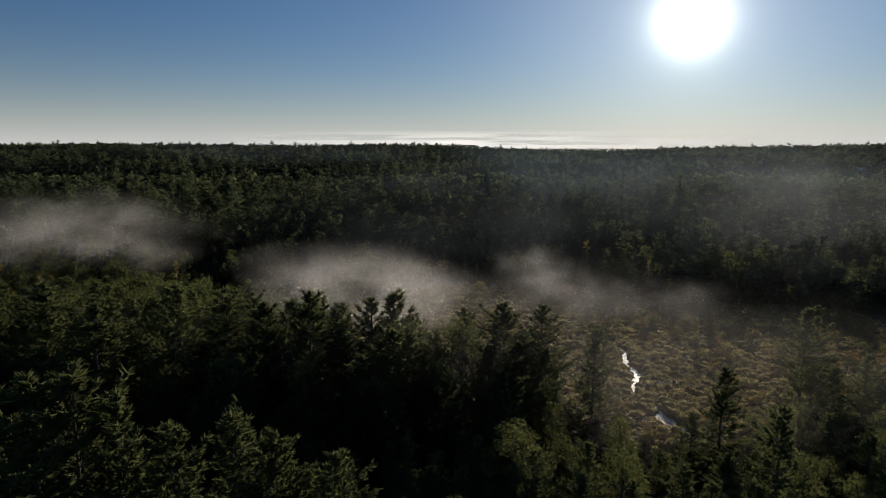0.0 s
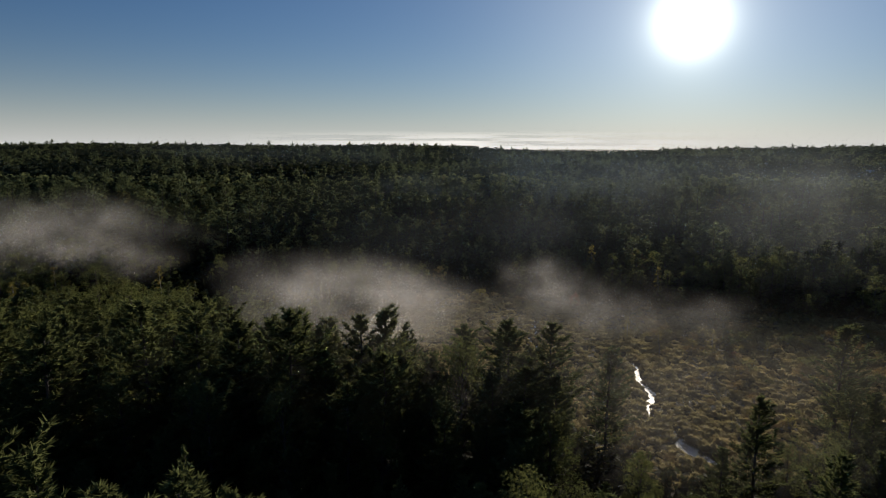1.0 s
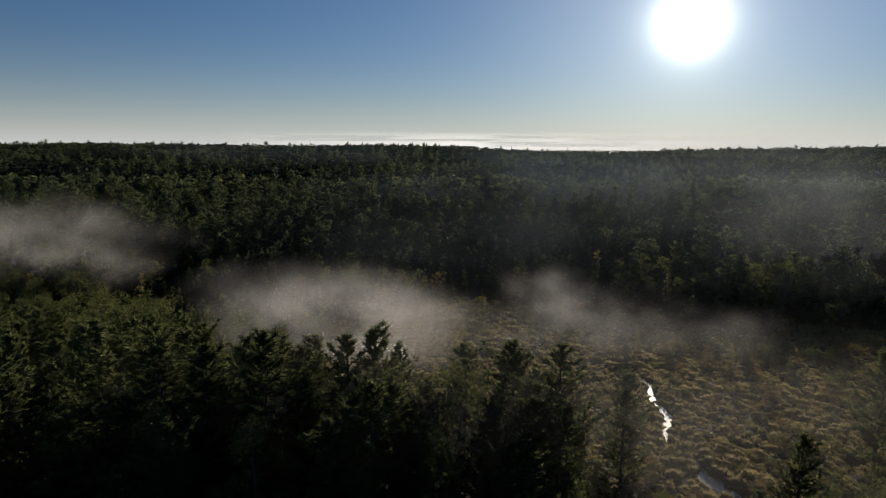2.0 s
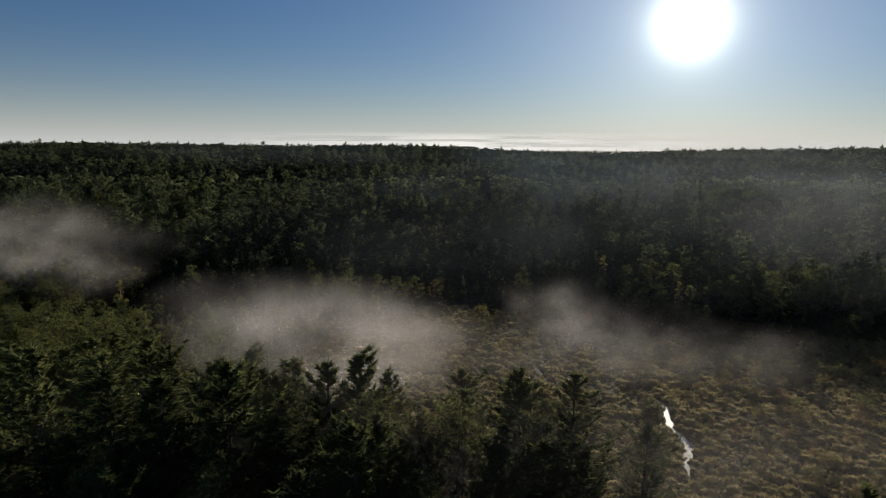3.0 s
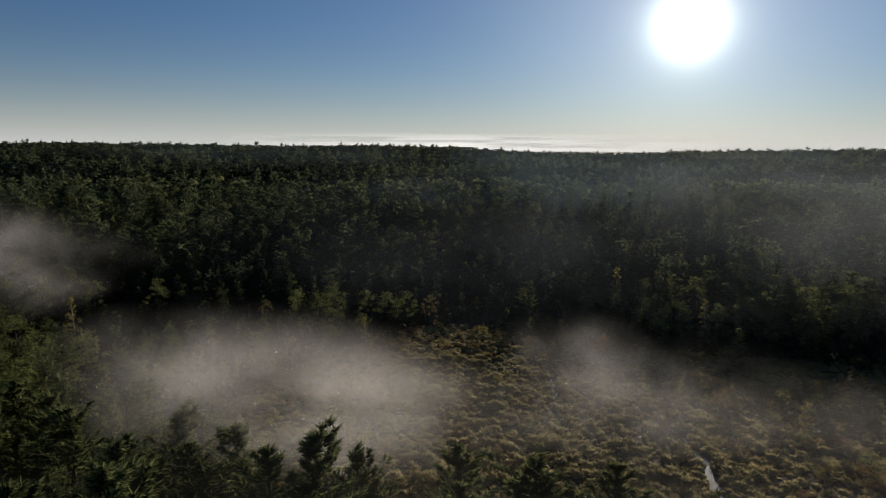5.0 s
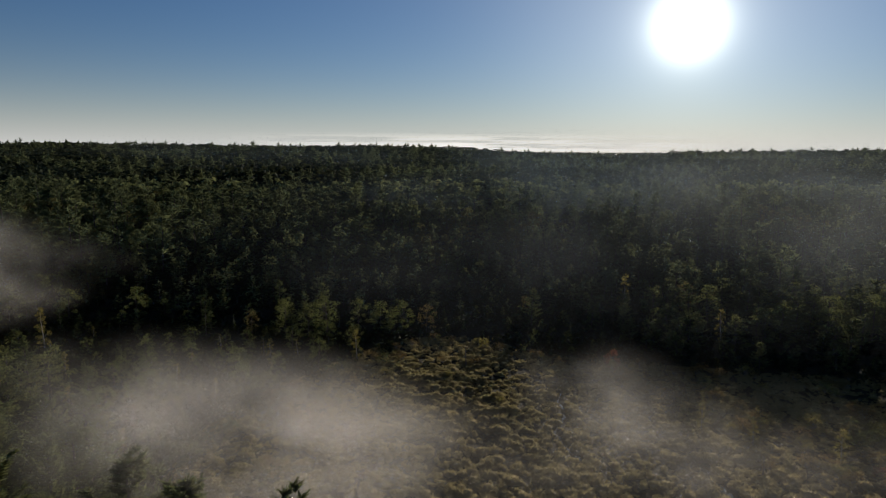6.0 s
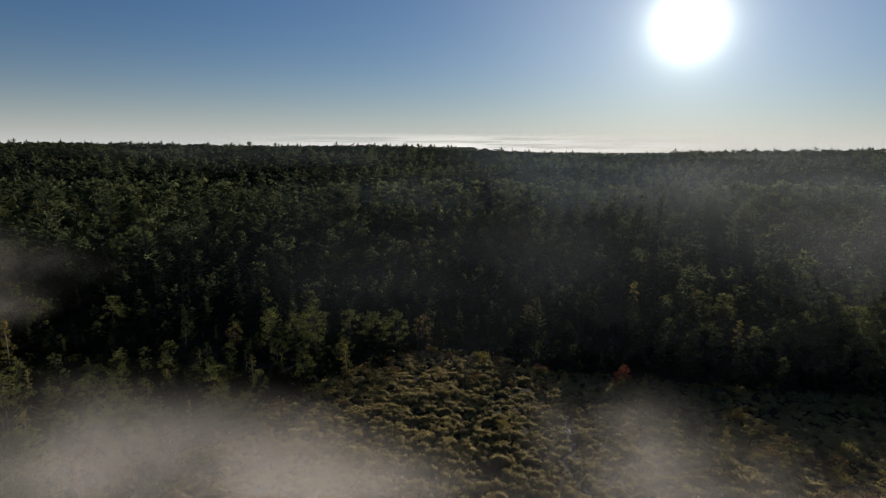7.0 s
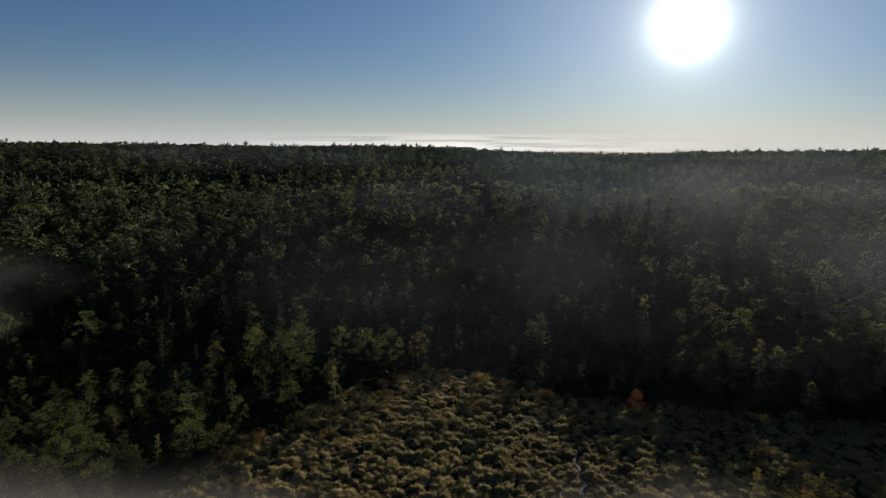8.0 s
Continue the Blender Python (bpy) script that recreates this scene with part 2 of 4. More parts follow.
def fog_material(name, centre, radius, strength, scale, colour=(0.93, 0.92, 0.9), ragged=0.8, seed=0.0, slope=0.0):
    """Mist: thin see-through veil that scatters light, its density a soft cloudy body round centre."""
    m, n, l = material(name)
    geo = n.new("ShaderNodeNewGeometry")

    def vec(op, a, b):
        v = n.new("ShaderNodeVectorMath")
        v.operation = op
        for i, s in enumerate((a, b)):
            if isinstance(s, tuple):
                v.inputs[i].default_value = s
            else:
                l.new(s, v.inputs[i])
        return v

    shifted = vec("ADD", geo.outputs["Position"], (seed * 37.0, seed * 11.0, seed * 5.0)).outputs[0]
    stretched = vec("MULTIPLY", shifted, (0.8, 0.8, 1.3)).outputs[0]
    billow = n.new("ShaderNodeTexNoise")
    billow.inputs["Scale"].default_value, billow.inputs["Detail"].default_value = scale, 2.5
    billow.inputs["Roughness"].default_value = 0.55
    l.new(stretched, billow.inputs["Vector"])
    # the body sinks or rises along x by slope
    apart = n.new("ShaderNodeSeparateXYZ")
    l.new(vec("SUBTRACT", geo.outputs["Position"], centre).outputs[0], apart.inputs[0])
    joined = n.new("ShaderNodeCombineXYZ")
    l.new(apart.outputs["X"], joined.inputs["X"])
    l.new(apart.outputs["Y"], joined.inputs["Y"])
    l.new(calc(n, l, "SUBTRACT", apart.outputs["Z"], calc(n, l, "MULTIPLY", apart.outputs["X"], slope)), joined.inputs["Z"])
    body = vec("DIVIDE", joined.outputs[0], radius).outputs[0]
    warp = vec("MULTIPLY", vec("SUBTRACT", billow.outputs["Color"], (0.5, 0.5, 0.5)).outputs[0], (ragged * 2, ragged * 2, ragged * 2)).outputs[0]
    far = vec("LENGTH", vec("ADD", body, warp).outputs[0], (0, 0, 0)).outputs["Value"]
    fall = n.new("ShaderNodeMapRange")
    fall.interpolation_type = "SMOOTHSTEP"
    for k, v in (("From Min", 1.0), ("From Max", 0.2), ("To Min", 0.0), ("To Max", 1.0)):
        fall.inputs[k].default_value = v
    l.new(far, fall.inputs["Value"])
    # nothing is left at the veil's own rim
    rim = vec("LENGTH", body, (0, 0, 0)).outputs["Value"]
    edge = n.new("ShaderNodeMapRange")
    edge.interpolation_type = "SMOOTHSTEP"
    for k, v in (("From Min", 1.25), ("From Max", 0.8), ("To Min", 0.0), ("To Max", 1.0)):
        edge.inputs[k].default_value = v
    l.new(rim, edge.inputs["Value"])
    wisps = n.new("ShaderNodeMapRange")
    for k, v in (("From Min", 0.35), ("From Max", 0.65), ("To Min", 0.12), ("To Max", 1.0)):
        wisps.inputs[k].default_value = v
    l.new(noise_at(n, l, stretched, scale * 2.6, 2.5, 0.5), wisps.inputs["Value"])
    alpha = calc(n, l, "MULTIPLY", calc(n, l, "MULTIPLY", fall.outputs[0], wisps.outputs[0]), calc(n, l, "MULTIPLY", edge.outputs[0], strength), True)
    t = n.new("ShaderNodeBsdfTranslucent")
    t.inputs["Color"].default_value = (*colour, 1)
    d = n.new("ShaderNodeBsdfDiffuse")
    d.inputs["Color"].default_value = (*colour, 1)
    s = n.new("ShaderNodeMixShader")
    s.inputs[0].default_value = 0.3
    l.new(t.outputs[0], s.inputs[1])
    l.new(d.outputs[0], s.inputs[2])
    # droplets throw most light onwards
    onward = n.new("ShaderNodeBsdfRefraction")
    onward.inputs["Color"].default_value = (*colour, 1)
    onward.inputs["Roughness"].default_value, onward.inputs["IOR"].default_value = 0.75, 1.35
    both = n.new("ShaderNodeMixShader")
    both.inputs[0].default_value = 0.7
    l.new(s.outputs[0], both.inputs[1])
    l.new(onward.outputs[0], both.inputs[2])
    s = both
    clear = n.new("ShaderNodeBsdfTransparent")
    f = n.new("ShaderNodeMixShader")
    l.new(alpha, f.inputs[0])
    l.new(clear.outputs[0], f.inputs[1])
    l.new(s.outputs[0], f.inputs[2])
    out = n.new("ShaderNodeOutputMaterial")
    l.new(f.outputs[0], out.inputs[0])
    return m


# ---------------------------------------------------------------- mesh helpers
rng = np.random.default_rng(7)


def tri_mesh(name, v, f, mats, which=None, smooth=False):
    me = bpy.data.meshes.new(name)
    v, f = np.asarray(v, np.float32), np.asarray(f, np.int32)
    me.vertices.add(len(v))
    me.vertices.foreach_set("co", v.ravel())
    me.loops.add(f.size)
    me.loops.foreach_set("vertex_index", f.ravel())
    me.polygons.add(len(f))
    me.polygons.foreach_set("loop_start", np.arange(len(f), dtype=np.int32) * f.shape[1])
    for m in mats if isinstance(mats, (list, tuple)) else [mats]:
        me.materials.append(m)
    if which is not None:
        me.polygons.foreach_set("material_index", np.asarray(which, np.int32))
    me.polygons.foreach_set("use_smooth", np.full(len(f), smooth))
    me.update(calc_edges=True)
    return me


class Soup:
    """Collects triangles."""

    def __init__(self):
        self.v, self.f, self.n = [], [], 0

    def add(self, v, f):
        self.v.append(np.asarray(v, float))
        self.f.append(np.asarray(f, int) + self.n)
        self.n += len(v)

    def tube(self, pts, radii, sides=6):
        pts = np.asarray(pts, float)
        k = len(pts)
        rings = []
        for i in range(k):
            d = pts[min(i + 1, k - 1)] - pts[max(i - 1, 0)]
            d /= np.linalg.norm(d) + 1e-9
            a = np.cross(d, (0.3, 1, 0.2) if abs(d[1]) < 0.8 else (1, 0.2, 0.1))
            a /= np.linalg.norm(a)
            b = np.cross(d, a)
            ang = np.linspace(0, 2 * math.pi, sides, endpoint=False)
            rings.append(pts[i] + radii[i] * (np.cos(ang)[:, None] * a + np.sin(ang)[:, None] * b))
        f = []
        for i in range(k - 1):
            for j in range(sides):
                p, q = i * sides + j, i * sides + (j + 1) % sides
                f += [(p, q, q + sides), (p, q + sides, p + sides)]
        self.add(np.concatenate(rings), f)

    def blades(self, p, d, width, r):
        """One pointed leaf at each p, along d (its length), turned at random."""
        p, d = np.asarray(p, float), np.asarray(d, float)
        side = np.cross(d, r.normal(size=d.shape) * 0.6 + np.array([0, 0, 0.8]))
        side /= np.linalg.norm(side, axis=1)[:, None] + 1e-9
        side *= np.asarray(width).reshape(-1, 1) / 2
        v = np.stack([p - side, p + side, p + d], 1).reshape(-1, 3)
        self.add(v, np.arange(len(v)).reshape(-1, 3))

    def leaves(self, p, size, r, lean=None):
        """A diamond leaf at each p, facing about the way lean."""
        p = np.asarray(p, float)
        n = r.normal(size=p.shape) * (1.0 if lean is None else 0.45)
        if lean is not None:
            n += lean
        n /= np.linalg.norm(n, axis=1)[:, None] + 1e-9
        a = np.cross(n, r.normal(size=p.shape))
        a /= np.linalg.norm(a, axis=1)[:, None] + 1e-9
        b = np.cross(a, n)
        s = np.asarray(size).reshape(-1, 1)
        v = np.stack([p - a * s * 0.6, p + b * s * 0.35, p + a * s * 0.6, p - b * s * 0.35], 1).reshape(-1, 3)
        k = np.arange(len(p))[:, None] * 4
        self.add(v, np.concatenate([k + (0, 1, 2), k + (0, 2, 3)], 1).reshape(-1, 3))

    def arrays(self):
        return (np.concatenate(self.v), np.concatenate(self.f)) if self.v else (np.zeros((0, 3)), np.zeros((0, 3), int))


# ---------------------------------------------------------------- trees, each 1 high unit = 1 m, base at the origin
def pine(seed, h=22.0, whorls=20, arms=5, tufts=9, blades=5, reach=4.6, bare=0.25, blade=0.62, flat=0.35, limbed=True):
    """White pine: straight trunk, whorls of level, plumed limbs, an uneven outline."""
    r = np.random.default_rng(seed)
    trunk, crown = Soup(), Soup()
    zs = np.linspace(0, h, 8)
    bend = np.cumsum(r.normal(0, 0.09, (8, 2)), 0)
    bend[0] = 0
    line = np.column_stack([bend, zs])
    trunk.tube(line, 0.30 * (h / 22) * (1.03 - zs / h) ** 0.8 + 0.02, 7)
    lop = r.uniform(0, 2 * math.pi)
    for w in range(whorls):
        u = w / (whorls - 1)
        z = h * (bare + (0.975 - bare) * u ** 0.92)
        shape = ((1 - u) ** 0.56 * (0.66 + 0.34 * min(1, u * 3.0)) + 0.07) * r.choice((0.7, 0.85, 1.0, 1.1, 1.2))
        turn = r.uniform(0, 6.28)
        for a in range(arms if u < 0.9 else max(3, arms - 1)):
            if r.random() < 0.16:
                continue
            ang = turn + a * 6.283 / arms + r.normal(0, 0.3)
            low = min(h * 0.985, z + r.normal(0, 0.42) * h / whorls)
            base = np.array([np.interp(low, zs, line[:, 0]), np.interp(low, zs, line[:, 1]), low])
            length = reach * shape * r.uniform(0.5, 1.3) * (1 + 0.22 * math.cos(ang - lop))
            rise = math.radians(2 + 44 * u ** 2 + r.normal(0, 7))
            out = np.array([math.cos(ang), math.sin(ang), 0])
            s = np.linspace(0, 1, 4)
            pts = base + out * (s * length * math.cos(rise))[:, None] + np.array([0, 0, 1]) * (length * (math.sin(rise) * s - 0.32 * s * (1 - s) * (1 - u) + 0.20 * s ** 3))[:, None]
            if limbed:
                trunk.tube(pts, (0.075 - 0.06 * s) * (0.5 + 0.5 * shape), 3)
            # flat plumes of needle tufts on side twigs, thickest towards the limb's end
            count = max(3, int(tufts * (0.35 + 0.85 * length / reach)))
            k = 0.12 + 0.90 * r.uniform(0, 1, count) ** 0.75
            at = np.stack([np.interp(np.minimum(k, 1), s, pts[:, i]) for i in range(3)], 1)
            cross = np.array([-out[1], out[0], 0])
            swing = r.uniform(-1, 1, (count, 1))
            at = at + length * 0.42 * (1.12 - k)[:, None] * swing * cross + np.array([0, 0, 1]) * r.normal(0.06, 0.09, (count, 1))
            p = np.repeat(at, blades, 0)
            d = out * 0.7 + np.repeat(swing, blades, 0) * cross * 0.5 + r.normal(0, 0.5, p.shape) * np.array([1, 1, flat]) + np.array([0, 0, 0.36])
            d /= np.linalg.norm(d, axis=1)[:, None]
            size = blade * r.uniform(0.6, 1.25, len(p))
            crown.blades(p - d * size[:, None] * 0.3, d * size[:, None] * 1.25, size * 0.36, r)
    top = line[-1]
    p = np.repeat(top[None], 14, 0) - np.array([0, 0, 1]) * r.uniform(0, 1.1, (14, 1))
    d = r.normal(0, 0.4, p.shape) + np.array([0, 0, 0.9])
    crown.blades(p, d * blade, np.full(14, blade * 0.3), r)
    return trunk.arrays(), crown.arrays()


def fir(seed, h=16.0, whorls=22, arms=6, tufts=6, blades=4, reach=2.8, blade=0.5, limbed=True):
    """Spruce or fir: a narrow cone of drooping limbs."""
    r = np.random.default_rng(seed)
    trunk, crown = Soup(), Soup()
    trunk.tube([(0, 0, 0), (0.05, 0, h * 0.5), (0, 0.04, h)], (0.22, 0.12, 0.02), 6)
    for w in range(whorls):
        u = w / (whorls - 1)
        z = h * (0.08 + 0.90 * u)
        turn = r.uniform(0, 6.28)
        for a in range(arms):
            ang = turn + a * 6.283 / arms + r.normal(0, 0.2)
            length = reach * ((1 - u) ** 0.85 + 0.06) * r.uniform(0.65, 1.2)
            out = np.array([math.cos(ang), math.sin(ang), 0])
            s = np.linspace(0, 1, 3)
            pts = np.array([0, 0, z]) + out * (s * length)[:, None] + np.array([0, 0, 1]) * ((-0.35 * s + 0.22 * s ** 2) * length)[:, None]
            if limbed:
                trunk.tube(pts, 0.04 - 0.03 * s, 3)
            count = max(2, int(tufts * (0.4 + length / reach)))
            k = r.uniform(0.15, 1, count)
            at = np.stack([np.interp(k, s, pts[:, i]) for i in range(3)], 1)
            at = at + np.array([-out[1], out[0], 0]) * (r.normal(0, 0.22, count) * length * (1.1 - k))[:, None]
            p = np.repeat(at, blades, 0)
            d = out * 0.8 + r.normal(0, 0.5, p.shape) * np.array([1, 1, 0.5]) - np.array([0, 0, 0.1])
            d /= np.linalg.norm(d, axis=1)[:, None]
            size = blade * r.uniform(0.6, 1.2, len(p))
            crown.blades(p, d * size[:, None], size * 0.4, r)
    return trunk.arrays(), crown.arrays()


def broadleaf(seed, h=12.0, spread=3.6, clumps=26, per=60, leaf=0.36, bare=0.25, narrow=1.0, limbed=True):
    """Broad-leaved tree: forked trunk, rising limbs, a crown of separate leaf clumps with gaps."""
    r = np.random.default_rng(seed)
    trunk, crown = Soup(), Soup()
    lean = r.normal(0, 0.35, 2)
    line = np.array([(0, 0, 0), (lean[0] * 0.3, lean[1] * 0.3, h * 0.3), (lean[0], lean[1], h * 0.6), (lean[0] * 1.3, lean[1] * 1.3, h * 0.9)])
    trunk.tube(line, np.array((0.20, 0.15, 0.09, 0.025)) * h / 12, 6)
    for c in range(clumps):
        u = (c + r.uniform(0.2, 0.8)) / clumps
        z = h * (bare + (0.97 - bare) * u)
        width = spread * narrow * math.sin(math.pi * min(0.97, 0.22 + 0.74 * u)) ** 0.8
        ang = c * 2.4 + r.normal(0, 0.5)
        rad = width * r.uniform(0.45, 1.0)
        centre = np.array([lean[0] * u + rad * math.cos(ang), lean[1] * u + rad * math.sin(ang), z])
        foot = np.array([np.interp(z * 0.75, line[:, 2], line[:, 0]), np.interp(z * 0.75, line[:, 2], line[:, 1]), z * 0.75])
        if limbed:
            trunk.tube([foot, (foot + centre) / 2 + (0, 0, 0.12 * h * 0.2), centre], (0.05, 0.035, 0.012), 3)
        size = spread * r.uniform(0.22, 0.42)
        q = r.normal(size=(per, 3))
        q /= np.linalg.norm(q, axis=1)[:, None]
        q *= r.uniform(0.55, 1.1, (per, 1)) * size * np.array([1, 1, 0.72])
        crown.leaves(centre + q, leaf * r.uniform(0.6, 1.3, per), r, q / np.linalg.norm(q, axis=1)[:, None] + np.array([0, 0, 0.25]))
    return trunk.arrays(), crown.arrays()


def shrub(seed, h=2.2, spread=1.2, clumps=10, per=30, leaf=0.24):
    r = np.random.default_rng(seed)
    stems, crown = Soup(), Soup()
    for c in range(clumps):
        ang, rad = c * 2.4, spread * r.uniform(0.15, 0.95)
        top = np.array([rad * math.cos(ang), rad * math.sin(ang), h * r.uniform(0.45, 0.95) * (1.1 - 0.35 * rad / spread)])
        stems.tube([(0.1 * math.cos(ang), 0.1 * math.sin(ang), 0), top * (0.5, 0.5, 0.6), top], (0.03, 0.022, 0.008), 3)
        q = r.normal(size=(per, 3)) * np.array([0.30, 0.30, 0.24]) * spread
        crown.leaves(top + q, leaf * r.uniform(0.6, 1.3, per), r, q / np.linalg.norm(q, axis=1)[:, None] + np.array([0, 0, 0.3]))
    return stems.arrays(), crown.arrays()


def tree_thing(name, parts, mats, label, category, group):
    """A tree as an Empty at its foot with its parts under it."""
    root = new(name)
    tagged(root, label, category, group)
    for (part_name, (v, f)), mat in zip(parts, mats):
        ob = new(part_name, tri_mesh(f"{name}_{part_name}", v, f, mat, smooth=part_name in ("trunk",)))
        ob.parent = root
    return root


# ---------------------------------------------------------------- the lie of the land
MARSH = np.array([(33, 108), (30, 122), (8, 127), (-14, 134), (-33, 150), (-40, 175), (-35, 197), (-18, 221), (-2, 241), (14, 236), (28, 226), (50, 219),
                  (80, 212), (125, 204), (165, 190), (160, 150), (100, 138), (80, 124), (63, 112), (50, 104)], float)
STREAM = np.array([(31, 207), (28.5, 198), (29, 191), (25, 184), (26.5, 175), (31, 168.5), (39, 174), (45.5, 175.5), (48.5, 168), (48.5, 160), (46.6, 151.5),
                   (47.5, 144.5), (44.3, 138), (42.5, 132), (45, 127), (45, 118.5), (49, 110)], float)
WIDTH = np.array((-0.3, -0.1, 0.1, -0.1, 0.0, -0.25, -0.4, -0.3, -0.1, 0.25, 0.5, 0.4, 0.4, -0.35, -0.2, 1.4, 0.1))


def polyline_distance(x, y, pts, closed):
    x, y = np.asarray(x, float), np.asarray(y, float)
    best, at = np.full(x.shape, 1e9), np.zeros(x.shape)
    last = len(pts) if closed else len(pts) - 1
    for i in range(last):
        a, b = pts[i], pts[(i + 1) % len(pts)]
        e = b - a
        s = np.clip(((x - a[0]) * e[0] + (y - a[1]) * e[1]) / (e @ e), 0, 1)
        d = np.hypot(x - a[0] - s * e[0], y - a[1] - s * e[1])
        at = np.where(d < best, i + s, at)
        best = np.minimum(best, d)
    return best, at


def inside(x, y, pts):
    odd = np.zeros(np.shape(x), bool)
    for i in range(len(pts)):
        (ax, ay), (bx, by) = pts[i], pts[(i + 1) % len(pts)]
        cuts = ((ay > y) != (by > y)) & (x < (bx - ax) * (y - ay) / (by - ay + 1e-12) + ax)
        odd ^= cuts
    return odd


def rolling(x, y, s):
    return np.sin(x / s + 1.3 * np.sin(y / (1.7 * s) + 0.4)) * 0.5 + np.sin(y / (0.8 * s) + 1.1 * np.sin(x / (1.3 * s) + 2.0)) * 0.5


def off_marsh(x, y):
    d, _ = polyline_distance(x, y, MARSH, True)
    return np.where(inside(x, y, MARSH), -d, d)


def height(x, y):
    x, y = np.asarray(x, float), np.asarray(y, float)
    far = np.interp(y, (200, 245, 290, 340, 390, 480, 620, 800, 930, 1100, 1500, 2500), (0, 1.0, 3.0, 7.5, 13.0, 19.5, 27.0, 34.5, 37.0, 35.5, 25.0, 20.0))
    far = far + np.clip((-x - 40) / 120, 0, 1) * 5.0 * np.exp(-((y - 310) / 70.0) ** 2)
    bearing = x / np.maximum(y, 60)
    ridge = np.interp(bearing, (-0.8, -0.6, -0.3, -0.12, -0.02, 0.12, 0.25, 0.36, 0.5, 0.7), (3.0, 3.5, 2.5, 3.5, 2.5, -5.0, -6.0, -2.5, -1.0, 2.0))
    far = far + ridge * np.clip((y - 420) / 400, 0, 1) + rolling(x, y, 85.0) * np.clip((y - 300) / 300, 0, 1) * 2.2
    near = np.interp(y, (-200, 0, 60, 95, 130), (9, 7, 5.0, 4.0, 3.0)) - np.clip((x - 0) / 40, 0, 1) * 2.5 + rolling(x, y, 24.0) * 0.5
    z = np.where(y < 170, near, far)
    mix = np.clip((y - 130) / 90, 0, 1)
    z = np.where((y > 130) & (y < 220), near * (1 - mix) + far * mix, z)
    off = off_marsh(x, y)
    z = z * np.clip((off + 1) / 22, 0, 1)
    d, at = polyline_distance(x, y, STREAM, False)
    w = np.interp(at, np.arange(len(STREAM)), WIDTH)
    lumps = 0.22 * rolling(x, y, 1.9) + 0.12 * rolling(y, x, 0.9)
    calm = np.clip((2 - off) / 4, 0, 1)
    z = z + lumps * calm * np.clip((d - w) / 2, 0, 1) + 0.12 * calm
    return np.where(d < w + 0.9, z - 0.75 * np.clip(1 - (d - w) / 0.9, 0, 1), z)


def spread_axis(lo, hi, step, low_end, high_end, grow=1.16):
    mid = list(np.arange(lo, hi + step, step))
    s, v = step, mid[-1]
    while v < high_end:
        s *= grow
        v += s
        mid.append(v)
    s, v = step, mid[0]
    while v > low_end:
        s *= grow
        v -= s
        mid.insert(0, v)
    return np.array(mid)


def build_ground():
    xs = spread_axis(-48, 100, 0.9, -4800, 4800)
    ys = spread_axis(104, 245, 0.9, -4800, 4900)
    gx, gy = np.meshgrid(xs, ys)
    gz = height(gx, gy)
    nx = len(xs)
    i, j = np.meshgrid(np.arange(nx - 1), np.arange(len(ys) - 1))
    a = (j * nx + i).ravel()
    me = tri_mesh("ground", np.column_stack([gx.ravel(), gy.ravel(), gz.ravel()]), np.column_stack([a, a + 1, a + 1 + nx, a + nx]), ground_material(), smooth=True)
    wet = me.attributes.new("marsh", "FLOAT", "POINT")
    wet.data.foreach_set("value", np.clip(0.5 - off_marsh(gx, gy).ravel() / 8, 0, 1).astype(np.float32))
    tagged(new("ground", me), "dark mossy forest floor sinking to a sedge marsh", "ground", kind="structure")


build_ground()


def build_stream():
    steps = np.linspace(0, len(STREAM) - 1, 120)
    cx, cy = np.interp(steps, np.arange(len(STREAM)), STREAM[:, 0]), np.interp(steps, np.arange(len(STREAM)), STREAM[:, 1])
    cx, cy = cx + 0.5 * np.sin(steps * 5.1), cy + 0.3 * np.sin(steps * 3.7)
    w = np.maximum(0.06, np.interp(steps, np.arange(len(STREAM)), WIDTH) + 0.55 + 0.25 * np.sin(steps * 7.3) * np.sin(steps * 2.9 + 1))
    tx, ty = np.gradient(cx), np.gradient(cy)
    n = np.hypot(tx, ty)
    v = np.concatenate([np.column_stack([cx + s * w * ty / n, cy - s * w * tx / n, np.full(120, -0.16)]) for s in (-1, 1)])
    f = [(k, k + 1, k + 121, k + 120) for k in range(119)]
    tagged(new("water", tri_mesh("water", v, f, water_material())), "still narrow stream winding through the marsh, reflecting the sky", "stream", kind="structure")


build_stream()

# ---------------------------------------------------------------- kinds of trees
NEAR_PINE = [pine(11, 22, 20, 6, 19, 5, 5.6, 0.08, 0.82), pine(12, 22, 18, 6, 20, 5, 6.1, 0.12, 0.84), pine(13, 22, 21, 6, 18, 5, 5.2, 0.06, 0.80), pine(14, 22, 18, 6, 20, 5, 5.9, 0.14, 0.84), pine(15, 22, 20, 6, 18, 5, 5.5, 0.06, 0.80)]
MID_PINE = [pine(21, 16, 12, 5, 13, 4, 4.3, 0.1, 0.95), pine(22, 16, 11, 5, 13, 4, 3.9, 0.12, 0.95)]
MID_FIR = [fir(31, 15, 13, 5, 4, 3, 2.6, 0.9), fir(32, 15, 12, 5, 4, 3, 2.1, 0.9)]
MID_LEAF = [broadleaf(41, 12, 3.6, 24, 52, 0.5, 0.10), broadleaf(42, 12, 3.0, 22, 52, 0.48, 0.08), broadleaf(43, 12, 4.2, 26, 52, 0.52, 0.12)]
NEAR_LEAF = [broadleaf(51, 14, 4.2, 30, 110, 0.4, 0.12), broadleaf(52, 14, 3.6, 28, 110, 0.4, 0.10)]
